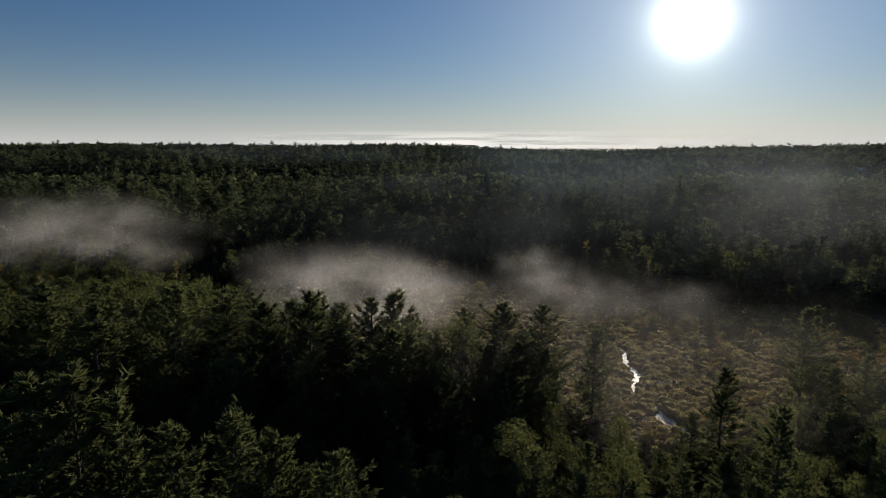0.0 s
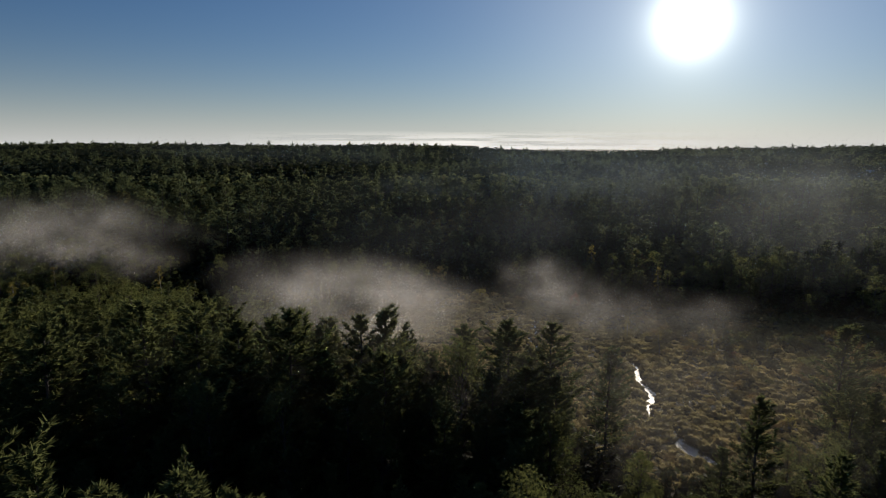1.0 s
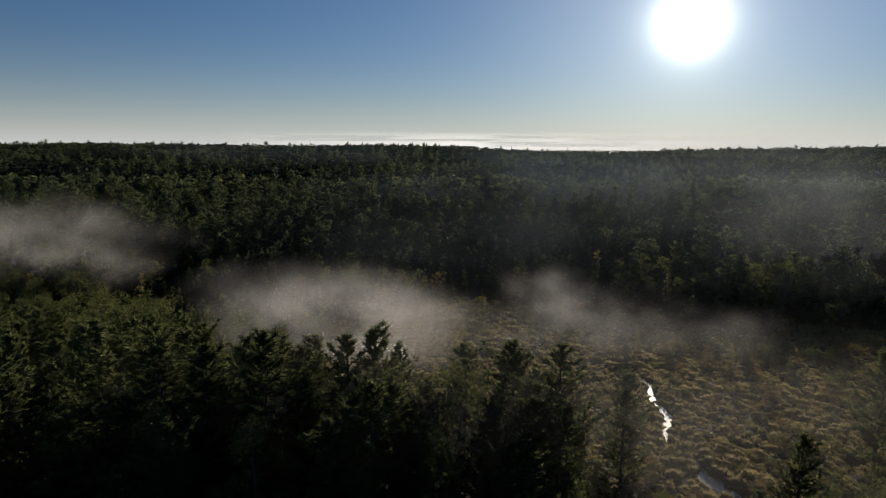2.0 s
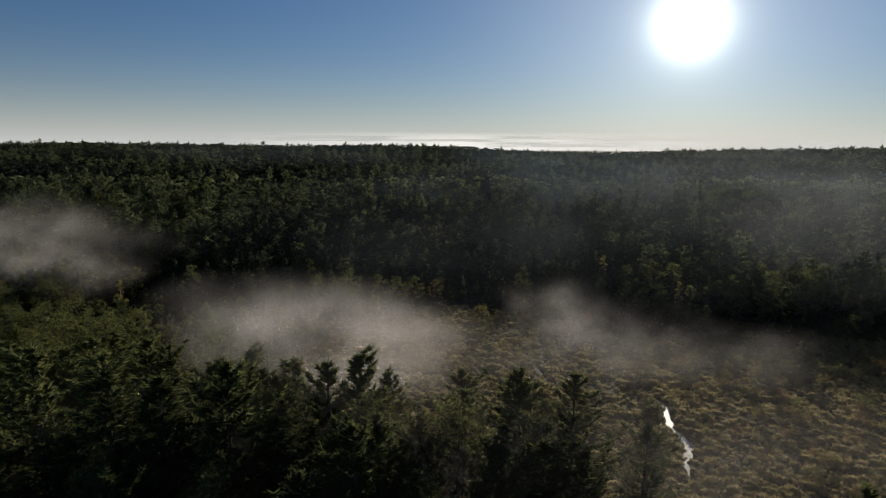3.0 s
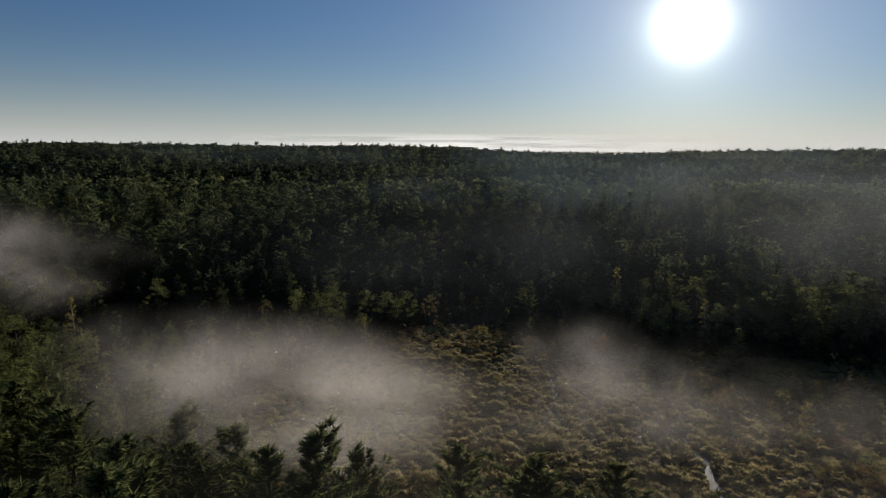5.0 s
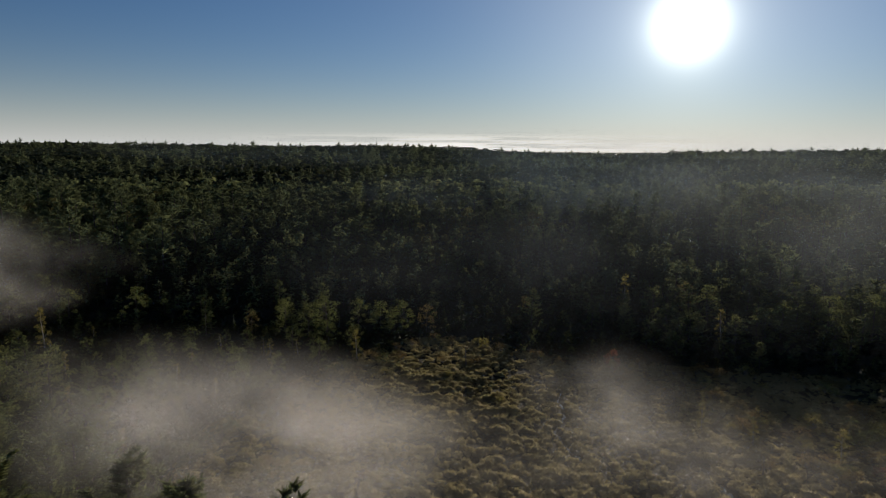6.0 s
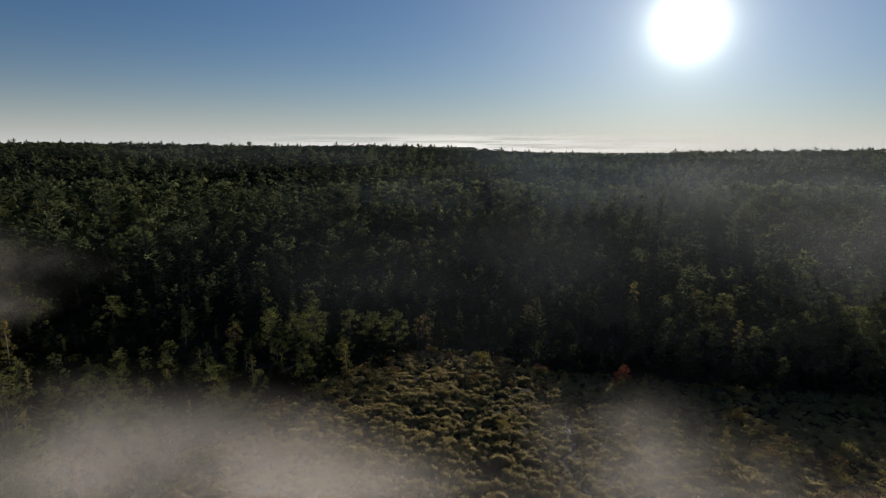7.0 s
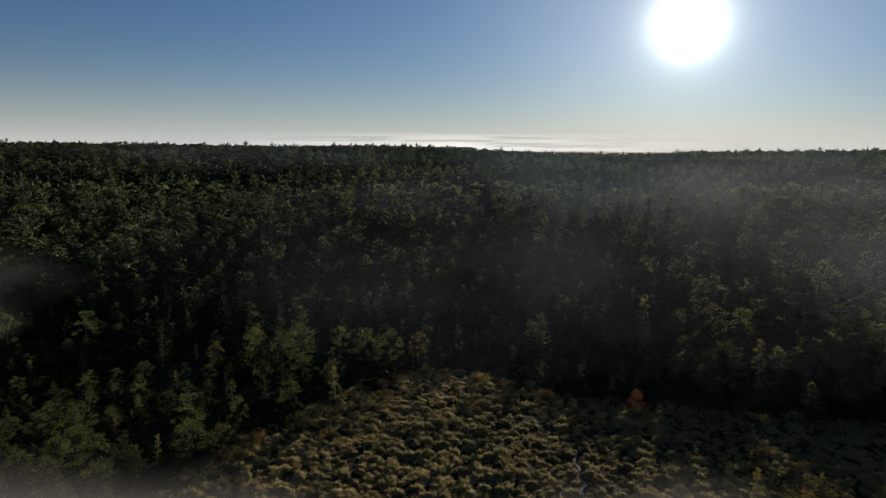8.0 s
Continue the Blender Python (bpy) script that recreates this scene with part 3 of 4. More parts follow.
SLIM_LEAF = [broadleaf(61, 9, 1.7, 18, 36, 0.42, 0.08, 0.8), broadleaf(62, 9, 1.5, 16, 36, 0.42, 0.06, 0.8)]
PARTS = ("trunk", "crown")


def kind_of_tree(name, shapes, mats, label, group):
    return [tree_thing(name, list(zip(PARTS, s)), mats, label, "tree", group) for s in shapes]


ready = {
    "pine": kind_of_tree("white_pine", NEAR_PINE, (BARK, PINE), "tall dark green white pine with layered plumed limbs, backlit", "pines before the marsh"),
    "midpine": kind_of_tree("pine_tree", MID_PINE, (BARK, PINE), "dark green pine standing in the woods beyond the marsh", "pines beyond the marsh"),
    "fir": kind_of_tree("fir_tree", MID_FIR, (BARK, FIR), "narrow dark fir among the woods beyond the marsh", "firs beyond the marsh"),
    "leaf": kind_of_tree("broadleaf_tree", MID_LEAF, (BARK, LEAF), "rounded green broad-leaved tree at the marsh edge", "broadleaf trees round the marsh"),
    "nearleaf": kind_of_tree("broadleaf_tree", NEAR_LEAF, (BARK, LEAF), "bushy green broad-leaved tree between tall pines", "broadleaf trees before the marsh"),
    "gold": kind_of_tree("young_birch", SLIM_LEAF, (PALE_BARK, GOLD), "slim young birch with yellow-green leaves in the marsh", "young birches in the marsh"),
    "red": kind_of_tree("red_maple", [broadleaf(71, 6, 2.4, 22, 80, 0.3, 0.12)], (BARK, RED), "small maple with red autumn leaves at the marsh edge", "red maples"),
    "rust": kind_of_tree("red_maple", [broadleaf(72, 11, 3.2, 20, 46, 0.45, 0.2)], (BARK, foliage("russet_leaves", (0.06, 0.035, 0.015), (0.12, 0.06, 0.025), (0.18, 0.10, 0.04))), "maple turning russet among green trees", "red maples"),
}
FULL = {"pine": 22, "midpine": 16, "fir": 15, "leaf": 12, "nearleaf": 14, "gold": 9, "red": 6, "rust": 11}
SUNLIT = np.array([(-36, 190), (-20, 216), (0, 237), (16, 235), (27, 221), (34, 209), (48, 191), (60, 181), (78, 168), (100, 155), (100, 140), (60, 112), (33, 110), (-14, 136)], float)


EDGE_ROW = np.array([(-62, 236), (-62, 249), (2, 251), (2, 240)], float)
# slim trees and maples that stand in the sun: x, y
LIT = ((-17.8, 222), (53.3, 184), (60.3, 178), (72.6, 172), (84, 166), (45, 217), (79.6, 235), (57.7, 195))
SCRUB = np.array([(-120, 192), (-46, 192), (-46, 234), (-120, 240)], float)


def tip_limit(x, y):
    """How high a tip may rise at (x, y) and leave the open marsh in the morning sun."""
    x, y = np.asarray(x, float), np.asarray(y, float)
    limit = np.full(x.shape, 60.0)
    for s in np.arange(190, 3, -4.0):
        for spot, base in ((SUNLIT, 1.0), (EDGE_ROW, 6.0), (SCRUB, 5.0)):
            limit = np.where(inside(x - SUN.x * s, y - SUN.y * s, spot), np.minimum(limit, SUN.z * s + base), limit)
        for lx, ly in LIT:
            limit = np.where(np.hypot(x - SUN.x * s - lx, y - SUN.y * s - ly) < 3.0, np.minimum(limit, SUN.z * s + 2.5), limit)
    return np.where(y > 150, limit, 60.0)


used = set()
stems = []  # (x, y, radius) of what stands already


def plant(kind, x, y, tall, which=None, free=False):
    options = ready[kind]
    if not free and rng.random() < 0.9:
        tall = max(1.8, min(tall, float(tip_limit(x, y)) * rng.uniform(0.8, 1.05) - float(height(x, y))))
    ob = options[rng.integers(len(options)) if which is None else which % len(options)]
    s = tall / FULL[kind]
    wide = s * rng.uniform(0.92, 1.1) * (1.25 if kind in ("midpine", "leaf") else 1.0)
    m = Matrix.LocRotScale((x, y, float(height(x, y)) - 0.15), Euler((0, 0, rng.uniform(0, 6.28))), (wide, wide, s))
    if ob.name in used:
        copy_thing(ob, m).scale = (wide, wide, s)
    else:
        used.add(ob.name)
        ob.matrix_basis = m
    stems.append((x, y))


def crowded(x, y, gap):
    return any((x - a) ** 2 + (y - b) ** 2 < gap * gap for a, b in stems)


# pines before the marsh: x, y, height of the tip over the marsh
TIPS = [(-40, 56, 33), (-37, 58.5, 32.5), (-32.5, 58, 30.3), (-28, 60, 26.5), (-22.4, 61, 27.2), (-18.6, 63, 24), (-11.7, 62, 22.3), (11.3, 70, 18.5), (18.4, 74, 17.4), (27.8, 66, 18.7),
        (-71, 108, 30.5), (-57, 98, 29), (-59, 107, 28.3), (-46.7, 106, 30.5), (-38, 106, 30), (-30.5, 104, 28), (-22.7, 103, 30), (-13.8, 113, 26.6), (-9.6, 115.7, 26.6), (-1.4, 108, 21.6),
        (4.1, 122, 22), (11.5, 113, 25.3), (18.8, 112, 25.3), (29.6, 116, 19.4), (0.5, 93, 19.8), (10.4, 90, 20.5), (-12.8, 94, 22), (46, 96, 19.4), (73, 120, 22.5), (42, 72, 23)]
for i, (x, y, top) in enumerate(TIPS):
    plant("pine", x, y, top - float(height(x, y)), i)

# filling trees before the marsh
for y in np.arange(44, 158, 6.0):
    for x in np.arange(-0.74 * y - 6, 0.74 * y + 6, 6.0):
        px, py = x + rng.uniform(-2.2, 2.2), y + rng.uniform(-2.2, 2.2)
        if off_marsh(px, py) < 2.5 or crowded(px, py, 4.1):
            continue
        if py > 128 and px > -24:
            continue
        gap = (-75 < px < 6) and (68 < py < 93)
        if px > 24 and py > 84 and rng.random() < 0.35:
            continue
        if px > 22 and py > 80:
            if rng.random() < 0.12:
                continue
            tall = rng.uniform(5, 11) if px < 50 else rng.uniform(7, 15)
        elif gap:
            tall = rng.uniform(8, 12)
        elif py < 74:
            tall = rng.uniform(9, 13) if px > -24 else rng.uniform(12, 17)
        elif px > 6 and py < 100:
            tall = rng.uniform(11, 16)
        else:
            tall = rng.uniform(15, 21.5)
        if py > 130:
            tall *= 0.95 if px < -38 else 0.5
        plant("nearleaf" if rng.random() < (0.0 if py < 72 else 0.2 if px < 20 else 0.4) else "pine", px, py, tall)

# trees and scrub beyond and beside the marsh
for x, y, top in [(-17.8, 222, 8.4)]:
    plant("gold", x, y, top, 0, True)
for x, y, top in [(53.3, 184, 6.2), (60.3, 178, 5.6), (72.6, 172, 6.4), (84, 166, 5), (66, 188, 3.6), (57.7, 195, 4.2), (79, 180, 4)]:
    plant("gold", x, y, top, None, True)
plant("red", 45, 217, 5.4, 0, True)
plant("rust", 79.6, 262, 11, 0, True)
for x, y, top, kind in [(-28.5, 240, 13, "leaf"), (-40.6, 242, 11.5, "leaf"), (-48.9, 238, 9.2, "rust"), (-1, 246, 9.2, "rust"), (-7.9, 244, 10.4, "leaf"), (-20.4, 244, 11, "leaf"),
                        (-42.7, 206, 9.6, "leaf"), (-55, 203, 6.7, "gold"), (-14, 245, 10, "leaf"), (-34, 241, 10.5, "leaf"), (30, 262, 8, "rust"), (79.6, 235, 11, "gold"), (62, 266, 14, "gold")]:
    plant(kind, x, y, top - float(height(x, y)), None, True)
for y in np.arange(128, 262, 6.2):
    for x in np.arange(-0.75 * y - 15, 0.75 * y + 15, 6.2):
        px, py = x + rng.uniform(-2.5, 2.5), y + rng.uniform(-2.5, 2.5)
        off = off_marsh(px, py)
        if off < 2.5 or crowded(px, py, 4.6):
            continue
        u = rng.random()
        if px < -20 and py < 160:
            continue
        elif px < -20 and py < 232:
            tall = rng.uniform(5, 9) if px > -75 else rng.uniform(8, 13)
            plant("leaf" if u < 0.62 else "gold" if u < 0.8 else "midpine", px, py, tall)
        elif off < 14:
            plant("leaf" if u < 0.75 else "midpine", px, py, rng.uniform(4, 8))
        else:
            plant("leaf" if u < 0.45 else "midpine" if u < 0.8 else "fir", px, py, rng.uniform(9, 14.5))

# ---------------------------------------------------------------- the woods out to the ridge
LOW = [
    (pine(81, 16, 9, 5, 6, 3, 4.4, 0.12, 1.35, limbed=False), 0), (pine(82, 16, 8, 5, 6, 3, 3.8, 0.15, 1.35, limbed=False), 0), (fir(83, 16, 10, 5, 3, 3, 2.9, 1.5, limbed=False), 1),
    (broadleaf(84, 13, 4.0, 16, 15, 1.25, 0.15, limbed=False), 2), (broadleaf(85, 13, 3.4, 15, 15, 1.25, 0.15, limbed=False), 2), (broadleaf(86, 12, 3.6, 15, 15, 1.25, 0.15, limbed=False), 3)]
TINY = [(pine(91, 15, 7, 4, 3, 2, 3.8, 0.2, 1.8, limbed=False), 0), (broadleaf(93, 13, 4.0, 9, 8, 1.8, limbed=False), 2), (broadleaf(95, 13, 4.4, 9, 8, 1.8, limbed=False), 2), (broadleaf(94, 12, 3.8, 9, 8, 1.8, limbed=False), 3)]


HOUSES = [(360.0, 540.0, 25.0), (322.0, 640.0, -15.0)]  # x, y, turn


def woods():
    vs, fs, ms, n = [], [], [], 0
    spots = []
    y = 262.0
    while y < 1180:
        gap = 7.6 if y < 420 else 7.6 + (y - 420) * 0.011
        half = 0.74 * y + 12
        spots += [(x + rng.uniform(-0.45, 0.45) * gap, y + rng.uniform(-0.45, 0.45) * gap, gap) for x in np.arange(-half, half, gap) if y < 980 or rng.random() > 0.3]
        y += gap
    spots = np.array(spots)
    bases = height(spots[:, 0], spots[:, 1])
    stands = rolling(spots[:, 0], spots[:, 1], 31.0)
    limits = tip_limit(spots[:, 0], spots[:, 1]) - bases
    for (px, py, gap), base, stand, limit in zip(spots, bases, stands, limits):
        u = rng.random() + 0.35 * stand
        close = py < 430
        options = LOW if close else TINY
        species = (0 if u < 0.36 else 1 if u < 0.42 else 2 if u < 0.99 else 3) if close else (0 if u < 0.2 else 2 if u < 1.02 else 3)
        match = [s for s, k in options if k == species]
        trunk, crown = match[rng.integers(len(match))]
        s = (rng.uniform(0.5, 1.2) if close else rng.uniform(0.95, 1.25)) * (1.15 if close and species == 0 else 0.95) * (1 + 0.12 * stand)
        s = max(0.3, min(s, limit * rng.uniform(0.8, 1.05) / 15.5))
        for hx, hy, _ in HOUSES:
            along = ((px - hx) * -hx + (py - hy) * -hy) / math.hypot(hx, hy)
            aside = abs((px - hx) * hy - (py - hy) * hx) / math.hypot(hx, hy)
            if aside < 7 and -9 < along < 34:
                s = 0.0 if along < 10 else s * 0.45
        if s == 0.0:
            continue
        w = s * rng.uniform(1.0, 1.3) * (1.0 if close else min(1.5, gap / 7.0))
        a = rng.uniform(0, 6.28)
        ca, sa = math.cos(a) * w, math.sin(a) * w
        for (v, f), mat in ((trunk, 4), (crown, species)):
            if mat == 4 and not close:
                continue
            vs.append(np.column_stack([v[:, 0] * ca - v[:, 1] * sa + px, v[:, 0] * sa + v[:, 1] * ca + py, v[:, 2] * s + base - 0.2]))
            fs.append(f + n)
            # beyond y 470 all but the pines take the leaf colour darkened as shade
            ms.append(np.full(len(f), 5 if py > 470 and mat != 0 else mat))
            n += len(v)
    me = tri_mesh("woods", np.concatenate(vs), np.concatenate(fs), [FAR_PINE, FIR, FAR_LEAF, FAR_GOLD, BARK, RIDGE_SHADE], np.concatenate(ms))
    tagged(new("distant_woods", me), "dense mixed pine and broadleaf woods rising to a ridge", "forest", kind="stuff")


woods()


# ---------------------------------------------------------------- the marsh's own growth
def sedge():
    """Tussocks: rounded mounds of leaves with blades standing out of them."""
    count, k = 60000, 40
    x, y = rng.uniform(-42, 135, count), rng.uniform(104, 242, count)
    d, at = polyline_distance(x, y, STREAM, False)
    keep = (off_marsh(x, y) < 3) & (d > np.interp(at, np.arange(len(STREAM)), WIDTH) + 0.6)
    x, y = x[keep][:14000], y[keep][:14000]
    count = len(x)
    size = rng.choice((0.25, 0.35, 0.45, 0.6, 0.95), count) * rng.uniform(0.85, 1.15, count) * (1.0 + 0.3 * rolling(x, y, 6.0))
    foot = np.stack([x, y, height(x, y) - 0.1], 1)
    # the mound: a lopsided dome of two rings and a crown
    turn = np.arange(9) / 9 * 2 * math.pi
    rings = []
    for ring, (wide, up) in enumerate(((1.25, -0.1), (0.95, 0.34), (0.5, 0.6))):
        a = turn + 0.35 * ring + rng.normal(0, 0.12, (count, 9))
        wide = wide * rng.uniform(0.65, 1.3, (count, 9)) * (1 + 0.35 * np.cos(a - rng.uniform(0, 6.28, (count, 1))))
        rings.append(np.stack([np.cos(a) * wide, np.sin(a) * wide, np.full(a.shape, up) + rng.normal(0, 0.07, a.shape)], 2))
    top = np.concatenate([rng.normal(0, 0.12, (count, 1, 2)), rng.uniform(0.62, 0.85, (count, 1, 1))], 2)
    shape = np.concatenate(rings + [top], 1) * size[:, None, None] + foot[:, None]
    one = []
    for a in range(9):
        b = (a + 1) % 9
        one += [(a, b, 9 + b), (a, 9 + b, 9 + a), (9 + a, 9 + b, 18 + b), (9 + a, 18 + b, 18 + a), (18 + a, 18 + b, 27)]
    faces = (np.array(one)[None] + (np.arange(count) * 28)[:, None, None]).reshape(-1, 3)
    tagged(new("tussock_mounds", tri_mesh("tussock_mounds", shape.reshape(-1, 3), faces, MOUND, smooth=True)), "rounded golden brown sedge tussocks covering the wet marsh", "grass", kind="stuff")
    # blades that stand and droop out of each mound
    ang = rng.uniform(0, 6.28, (count, k))
    away = rng.uniform(0.1, 1.0, (count, k))
    up = np.sqrt(1.02 - away ** 2) * 0.65
    out = np.stack([np.cos(ang), np.sin(ang), np.zeros(ang.shape)], 2)
    start = foot[:, None] + (out * away[..., None] + np.array([0, 0, 1]) * up[..., None]) * size[:, None, None] * 0.97
    lean = (out * (0.25 + 0.75 * away[..., None]) + np.array([0, 0, 0.75])) * (rng.uniform(0.3, 0.7, (count, k)) * (0.45 + 0.7 * size[:, None]))[..., None]
    soup = Soup()
    soup.blades(start.reshape(-1, 3), lean.reshape(-1, 3), rng.uniform(0.07, 0.16, count * k), rng)
    v, f = soup.arrays()
    tagged(new("sedge", tri_mesh("sedge", v, f, SEDGE)), "golden brown sedge blades on the marsh tussocks", "grass", kind="stuff")


sedge()


def undergrowth():
    """Low scrub that fills the ground between the trees, the shade there put into its dark leaf colour."""
    count, k = 14000, 16
    x, y = rng.uniform(-130, 190, count), rng.uniform(60, 330, count)
    x, y = np.concatenate([rng.uniform(22, 98, 1100), x]), np.concatenate([rng.uniform(66, 130, 1100), y])
    off = off_marsh(x, y)
    keep = (off > 0) & (np.abs(x) < 0.74 * y + 8)
    x, y = x[keep][:6500], y[keep][:6500]
    count = len(x)
    room = np.clip(tip_limit(x, y) - height(x, y), 1.0, 6.0)
    size = np.minimum(rng.uniform(0.8, 2.2, count), room * 0.6)
    foot = np.stack([x, y, height(x, y) - 0.15], 1)
    q = rng.normal(size=(count, k, 3))
    q[..., 2] = np.abs(q[..., 2])
    q /= np.linalg.norm(q, axis=2)[..., None]
    p = foot[:, None] + q * np.array([1.1, 1.1, 1.3]) * (size[:, None] * rng.uniform(0.6, 1.15, (count, k)))[..., None]
    soup = Soup()
    soup.leaves(p.reshape(-1, 3), (0.75 * size[:, None] * rng.uniform(0.7, 1.2, (count, k))).ravel(), rng, q.reshape(-1, 3))
    v, f = soup.arrays()
    tagged(new("undergrowth", tri_mesh("undergrowth", v, f, SHADED_SCRUB_LEAF)), "low scrub round the marsh, its leaves coloured dark for the shade between trees", "shrubs", kind="stuff")


undergrowth()


def dead_snag(x, y, tall):
    """A dead, barkless trunk with a few broken limb stubs."""
    soup = Soup()
    zs = np.linspace(0, tall, 6)
    soup.tube(np.column_stack([0.04 * np.sin(zs * 1.3), 0.05 * np.cos(zs), zs]), 0.16 - 0.1 * zs / tall, 6)
    for k in range(7):
        a, z = k * 2.3, tall * (0.35 + 0.09 * k)
        soup.tube([(0, 0, z), (0.5 * math.cos(a), 0.5 * math.sin(a), z + 0.15), (0.8 * math.cos(a), 0.8 * math.sin(a), z + 0.4)], (0.05, 0.035, 0.012), 4)
    v, f = soup.arrays()
    root = tagged(new("dead_tree"), "bare dead tree trunk standing in the marsh", "dead tree")
    new("trunk", tri_mesh("dead_tree_trunk", v, f, DEAD_WOOD)).parent = root
    root.matrix_basis = pose(x, y, float(height(x, y)) - 0.2, 2, -2, 0)


dead_snag(9.5, 219.0, 5.2)
dead_snag(57.0, 168.0, 3.6)


def marsh_shrubs():
    kinds = []
    for i, (mat, what) in enumerate(((HEATH, "low brown heath shrub on the marsh"), (GOLD, "yellowing shrub on the marsh"), (LEAF, "low green shrub at the marsh edge"), (RED, "reddish autumn shrub on the marsh"))):
        s, c = shrub(101 + i)
        kinds.append(tree_thing("marsh_shrub", [("stem", s), ("crown", c)], (DEAD_WOOD, mat), what, "shrub", "shrubs on the marsh"))
    seen = set()
    made = 0
    while made < 270:
        x, y = rng.uniform(-40, 130), rng.uniform(112, 240)
        off = off_marsh(x, y)
        d, _ = polyline_distance(x, y, STREAM, False)
        if off > 2 or d < 3:
            continue
        likely = 0.9 if off > -7 else 0.85 if x > 55 else 0.5 if x < -4 else 0.12
        if rng.random() > likely:
            continue
        u = rng.random()
        k = 0 if u < 0.5 else 1 if u < 0.72 else 2
        s = rng.uniform(0.5, 1.25) * (1.25 if x > 60 or off > -6 else 0.8)
        m = Matrix.LocRotScale((x, y, float(height(x, y)) - 0.1), Euler((0, 0, rng.uniform(0, 6.28))), (s * 1.15, s * 1.15, s))
        if k in seen:
            copy_thing(kinds[k], m).scale = (s * 1.15, s * 1.15, s)
        else:
            seen.add(k)
            kinds[k].matrix_basis = m
        made += 1
    kinds[3].matrix_basis = pose(76, 167, float(height(76, 167)) - 0.1)


marsh_shrubs()


# ---------------------------------------------------------------- two houses in the far woods
def plain(name, colour, rough, spot=2.0):
    m, n, l = material(name)
    tc = n.new("ShaderNodeTexCoord")
    grain = noise_at(n, l, tc.outputs["Object"], spot, 4.0)
    d = n.new("ShaderNodeBsdfPrincipled")
    d.inputs["Roughness"].default_value = rough
    l.new(ramp(n, l, grain, ((0.3, tuple(c * 0.8 for c in colour)), (0.7, colour))), d.inputs["Base Color"])
    out = n.new("ShaderNodeOutputMaterial")
    l.new(d.outputs[0], out.inputs[0])
    return m


def box(bm, lo, hi):
    made = bmesh.ops.create_cube(bm, size=1.0)["verts"]
    for v in made:
        v.co = Vector([(a + b) / 2 + c * (b - a) for a, b, c in zip(lo, hi, v.co)])


def part(name, bm, mat, parent, label=""):
    me = bpy.data.meshes.new(name)
    bm.to_mesh(me)
    bm.free()
    me.materials.append(mat)
    ob = new(name, me)
    ob.parent = parent
    return tagged(ob, label)


def house():
    root = tagged(new("house"), "weathered wooden house with a pale roof among the woods", "house", "houses in the woods")
    bm = bmesh.new()
    box(bm, (-5.5, -3.5, -2), (5.5, 3.5, 5))
    gable = [bm.verts.new((x, y, z)) for x in (-5.5, 5.5) for y, z in ((-3.5, 5), (3.5, 5), (0, 7.6))]
    for f in ((0, 1, 2), (3, 5, 4), (0, 2, 5, 3), (1, 4, 5, 2)):
        bm.faces.new([gable[i] for i in f])
    wall = part("wall", bm, plain("weathered_clapboard", (0.42, 0.40, 0.37), 0.6), root)
    bm = bmesh.new()
    for side in (-1, 1):
        a = [bm.verts.new((x, side * y, z)) for z0 in (0.0, 0.22) for x, y, z in ((-6, 0, 7.65 + z0), (6, 0, 7.65 + z0), (6, 4.1, 4.58 + z0), (-6, 4.1, 4.58 + z0))]
        for f in ((0, 1, 2, 3), (4, 5, 6, 7), (0, 1, 5, 4), (2, 3, 7, 6), (1, 2, 6, 5), (0, 3, 7, 4)):
            bm.faces.new([a[i] for i in f])
    roof = part("roof", bm, plain("pale_roof", (0.6, 0.6, 0.6), 0.3), root, "pale grey roof")
    bm = bmesh.new()
    box(bm, (1.5, 0.4, 6.5), (2.3, 1.2, 9.0))
    part("chimney", bm, plain("brick_red", (0.3, 0.13, 0.09), 0.85, 9.0), roof, "red brick chimney")
    glass = plain("dark_window_glass", (0.03, 0.035, 0.04), 0.08)
    trim = plain("white_trim", (0.8, 0.8, 0.78), 0.5)
    for x in (-3.8, -1.3, 1.3, 3.8):
        for z in (0.9, 3.2):
            bm = bmesh.new()
            box(bm, (x - 0.6, -3.58, z - 0.1), (x + 0.6, -3.5, z + 1.5))
            frame_ob = part("window", bm, trim, root)
            bm = bmesh.new()
            box(bm, (x - 0.48, -3.60, z), (x + 0.48, -3.585, z + 1.4))
            part("pane", bm, glass, frame_ob)
    return root


home = house()
for i, (x, y, turn) in enumerate(HOUSES):
    spot = pose(x, y, float(height(x, y)) + (2.6 if i == 0 else 1.2), 0, 0, turn)
    if i == 0:
        home.matrix_basis = spot
    else:
        copy_thing(home, spot)


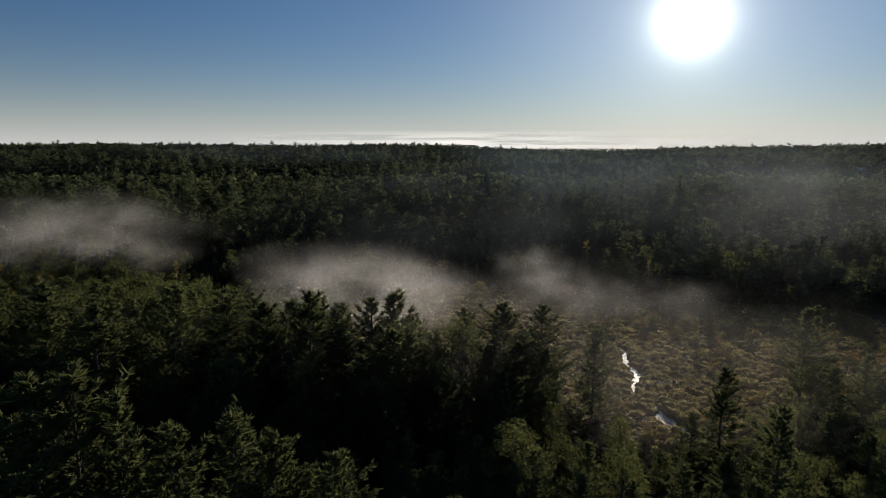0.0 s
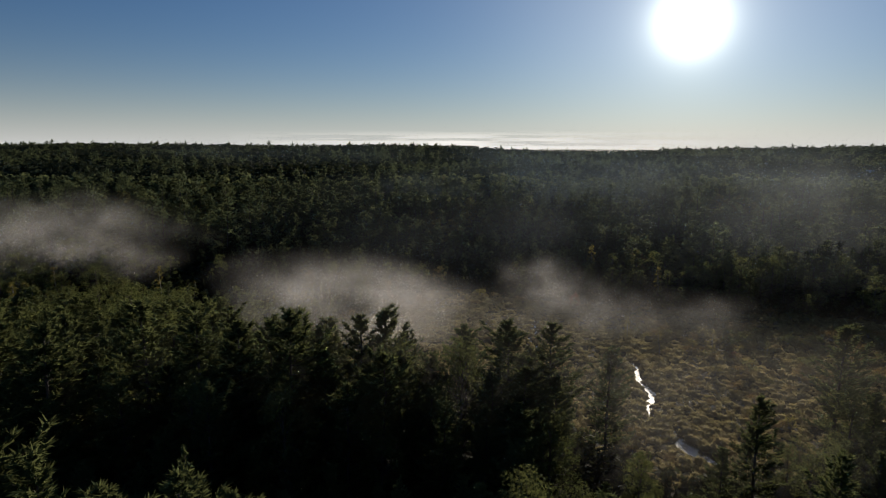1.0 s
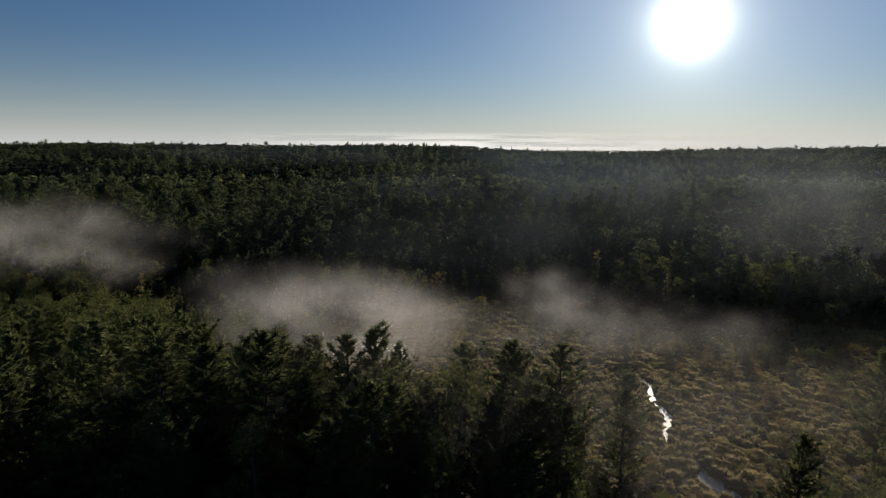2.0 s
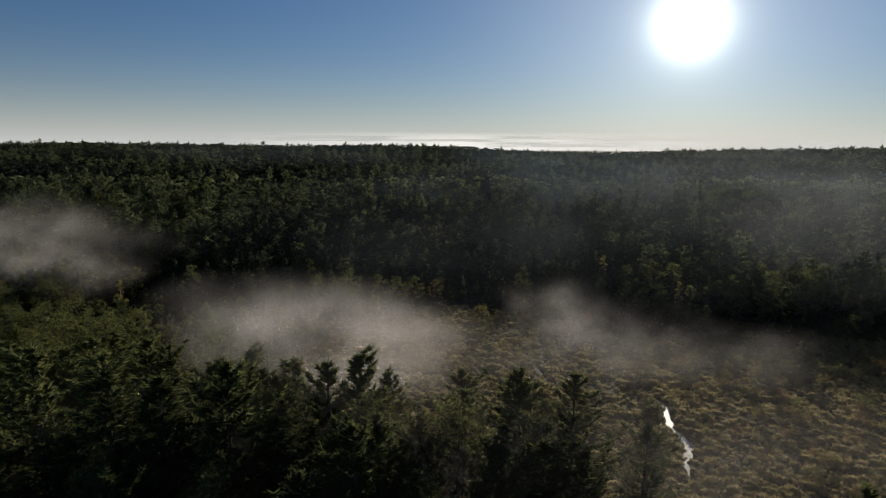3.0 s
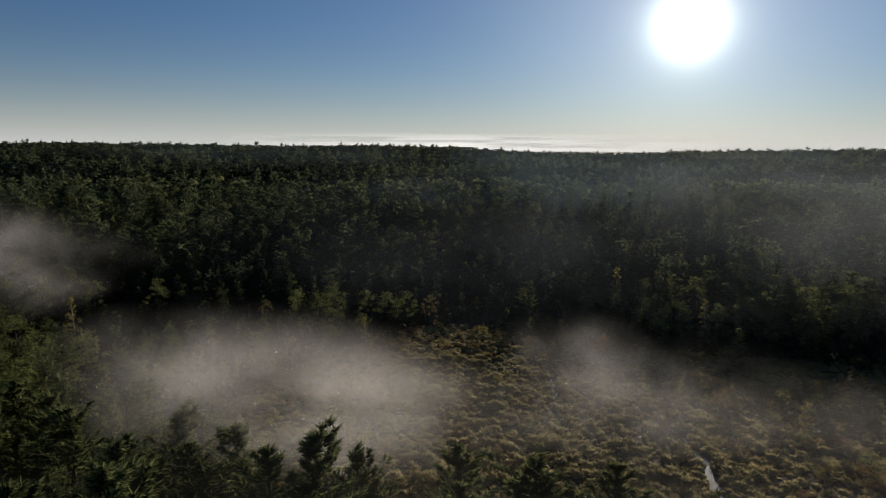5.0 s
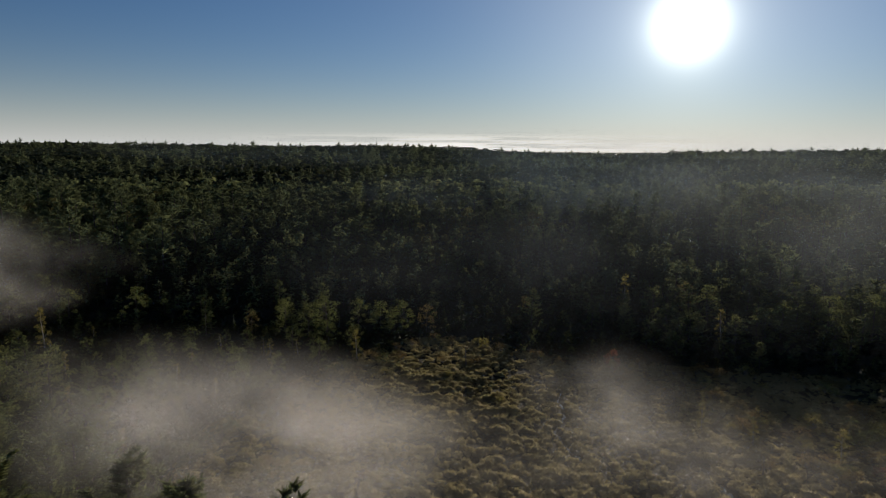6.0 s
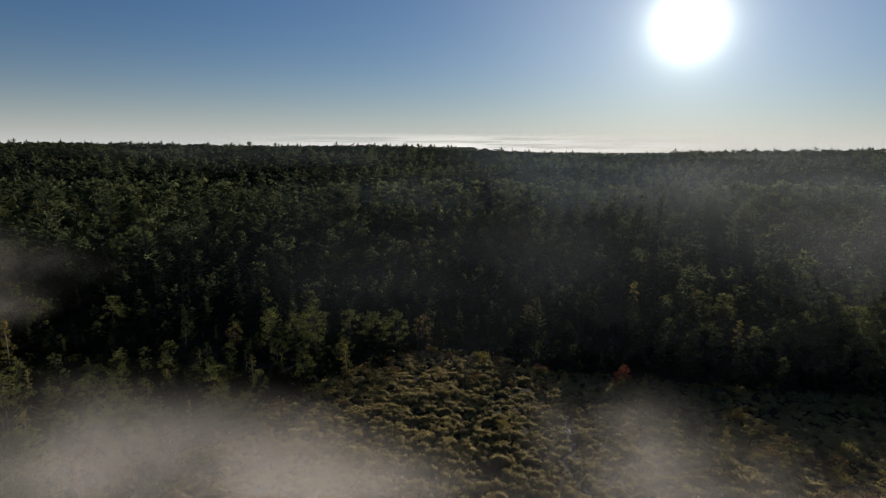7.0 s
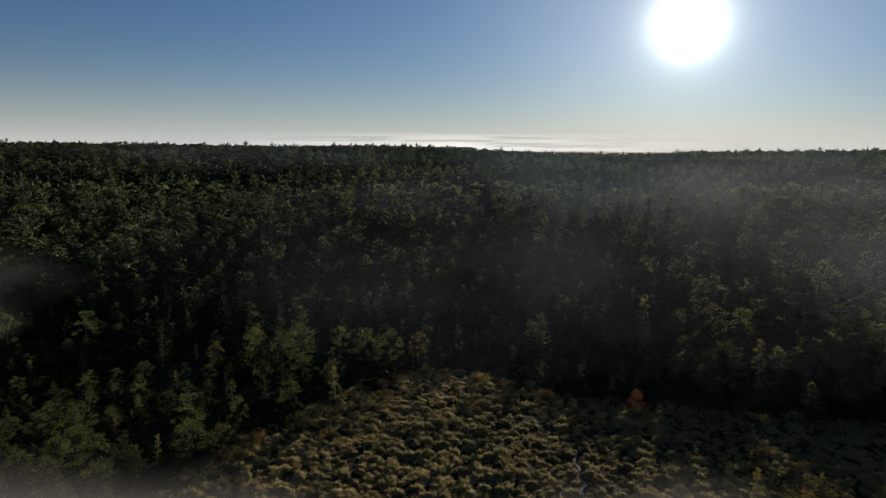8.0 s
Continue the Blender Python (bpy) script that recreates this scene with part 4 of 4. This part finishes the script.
# ---------------------------------------------------------------- morning mist
def fog_bank(name, label, centre, radius, sheets, strength, scale, lean=0.55, colour=(0.93, 0.92, 0.9), ragged=0.8, seed=0.0, slope=0.0):
    """Mist as a stack of thin, leaning, billowing veils through one soft body of density."""
    v, f, n = [], [], 0
    cols, rows = 22, 8
    for s in range(sheets):
        u = (s + 0.5) / sheets * 2 - 1
        for j in range(rows + 1):
            for i in range(cols + 1):
                a, b = i / cols * 2 - 1, j / rows * 2 - 1
                x = centre[0] + a * radius[0] * 1.25
                z = centre[2] + b * radius[2] * 1.25 + (x - centre[0]) * slope
                y = centre[1] + u * radius[1] * 1.1 + b * radius[2] * lean + 0.22 * radius[1] * math.sin(a * 4.1 + s * 1.9) * 0.4 + 0.8 * math.sin(a * 9 + b * 5 + s * 2.7)
                v.append((x, y, z))
        for j in range(rows):
            for i in range(cols):
                k = n + j * (cols + 1) + i
                f.append((k, k + 1, k + cols + 2, k + cols + 1))
        n += (cols + 1) * (rows + 1)
    ob = new(name, tri_mesh(name, v, f, fog_material(name, centre, radius, strength, scale, colour, ragged, seed, slope), smooth=True))
    tagged(ob, label, "fog", kind="stuff")


PALE = (0.93, 0.91, 0.90)
# bluish, so that the warm sun leaves the glare veil neutral
GREY = (0.78, 0.87, 1.0)
fog_bank("fog_bank", "thick pale morning fog lying over the marsh", (-15.5, 131, 24), (36, 10, 11.5), 20, 0.165, 0.045, 0.15, colour=PALE, ragged=0.5, slope=-0.11)
fog_bank("fog_bank", "wisp of sunlit fog drifting over the wet marsh", (22, 133, 24.0), (16, 9, 11), 10, 0.17, 0.06, 0.15, colour=PALE, ragged=0.6, seed=1.0, slope=-0.25)
fog_bank("fog_bank", "thin sunlit fog drifting over the wet marsh", (43, 131, 22), (25, 8, 9), 7, 0.08, 0.05, 0.15, colour=PALE, ragged=0.6, seed=6.0, slope=-0.12)
fog_bank("fog_bank", "pale fog rising out of the woods", (-145, 240, 19), (66, 30, 18), 10, 0.23, 0.03, 0.2, colour=PALE, ragged=0.7, seed=2.0)
fog_bank("haze", "faint blue morning haze over the woods towards the sun", (120, 420, 27), (270, 90, 27), 8, 0.085, 0.010, colour=(0.62, 0.80, 1.0), ragged=0.5, seed=4.0)
fog_bank("haze", "faint blue haze before the far ridge", (100, 620, 34), (600, 170, 40), 6, 0.055, 0.006, colour=(0.60, 0.79, 0.98), ragged=0.3, seed=8.0)
# these sheets serve both the haze here and the lens veil below the sun
fog_bank("haze", "faint warm haze beside the stream, also standing in for sun glare", (46, 107, 16), (56, 30, 18), 6, 0.07, 0.03, colour=PALE, ragged=0.5, seed=5.0)
# added veil: imitates the sun's glare that lightens the dark pines
fog_bank("haze", "thin added veil among the dark pines, standing in for sun glare", (0, 106, 17), (80, 22, 17), 4, 0.05, 0.02, colour=PALE, ragged=0.4, seed=9.0)
# thin veils that lift the blacks, for valley haze and for lens glare together
fog_bank("haze", "faint morning haze over the valley, also standing in for sun glare", (95, 262, 18), (210, 85, 42), 8, 0.033, 0.01, 0.2, colour=GREY, ragged=0.3, seed=7.0)
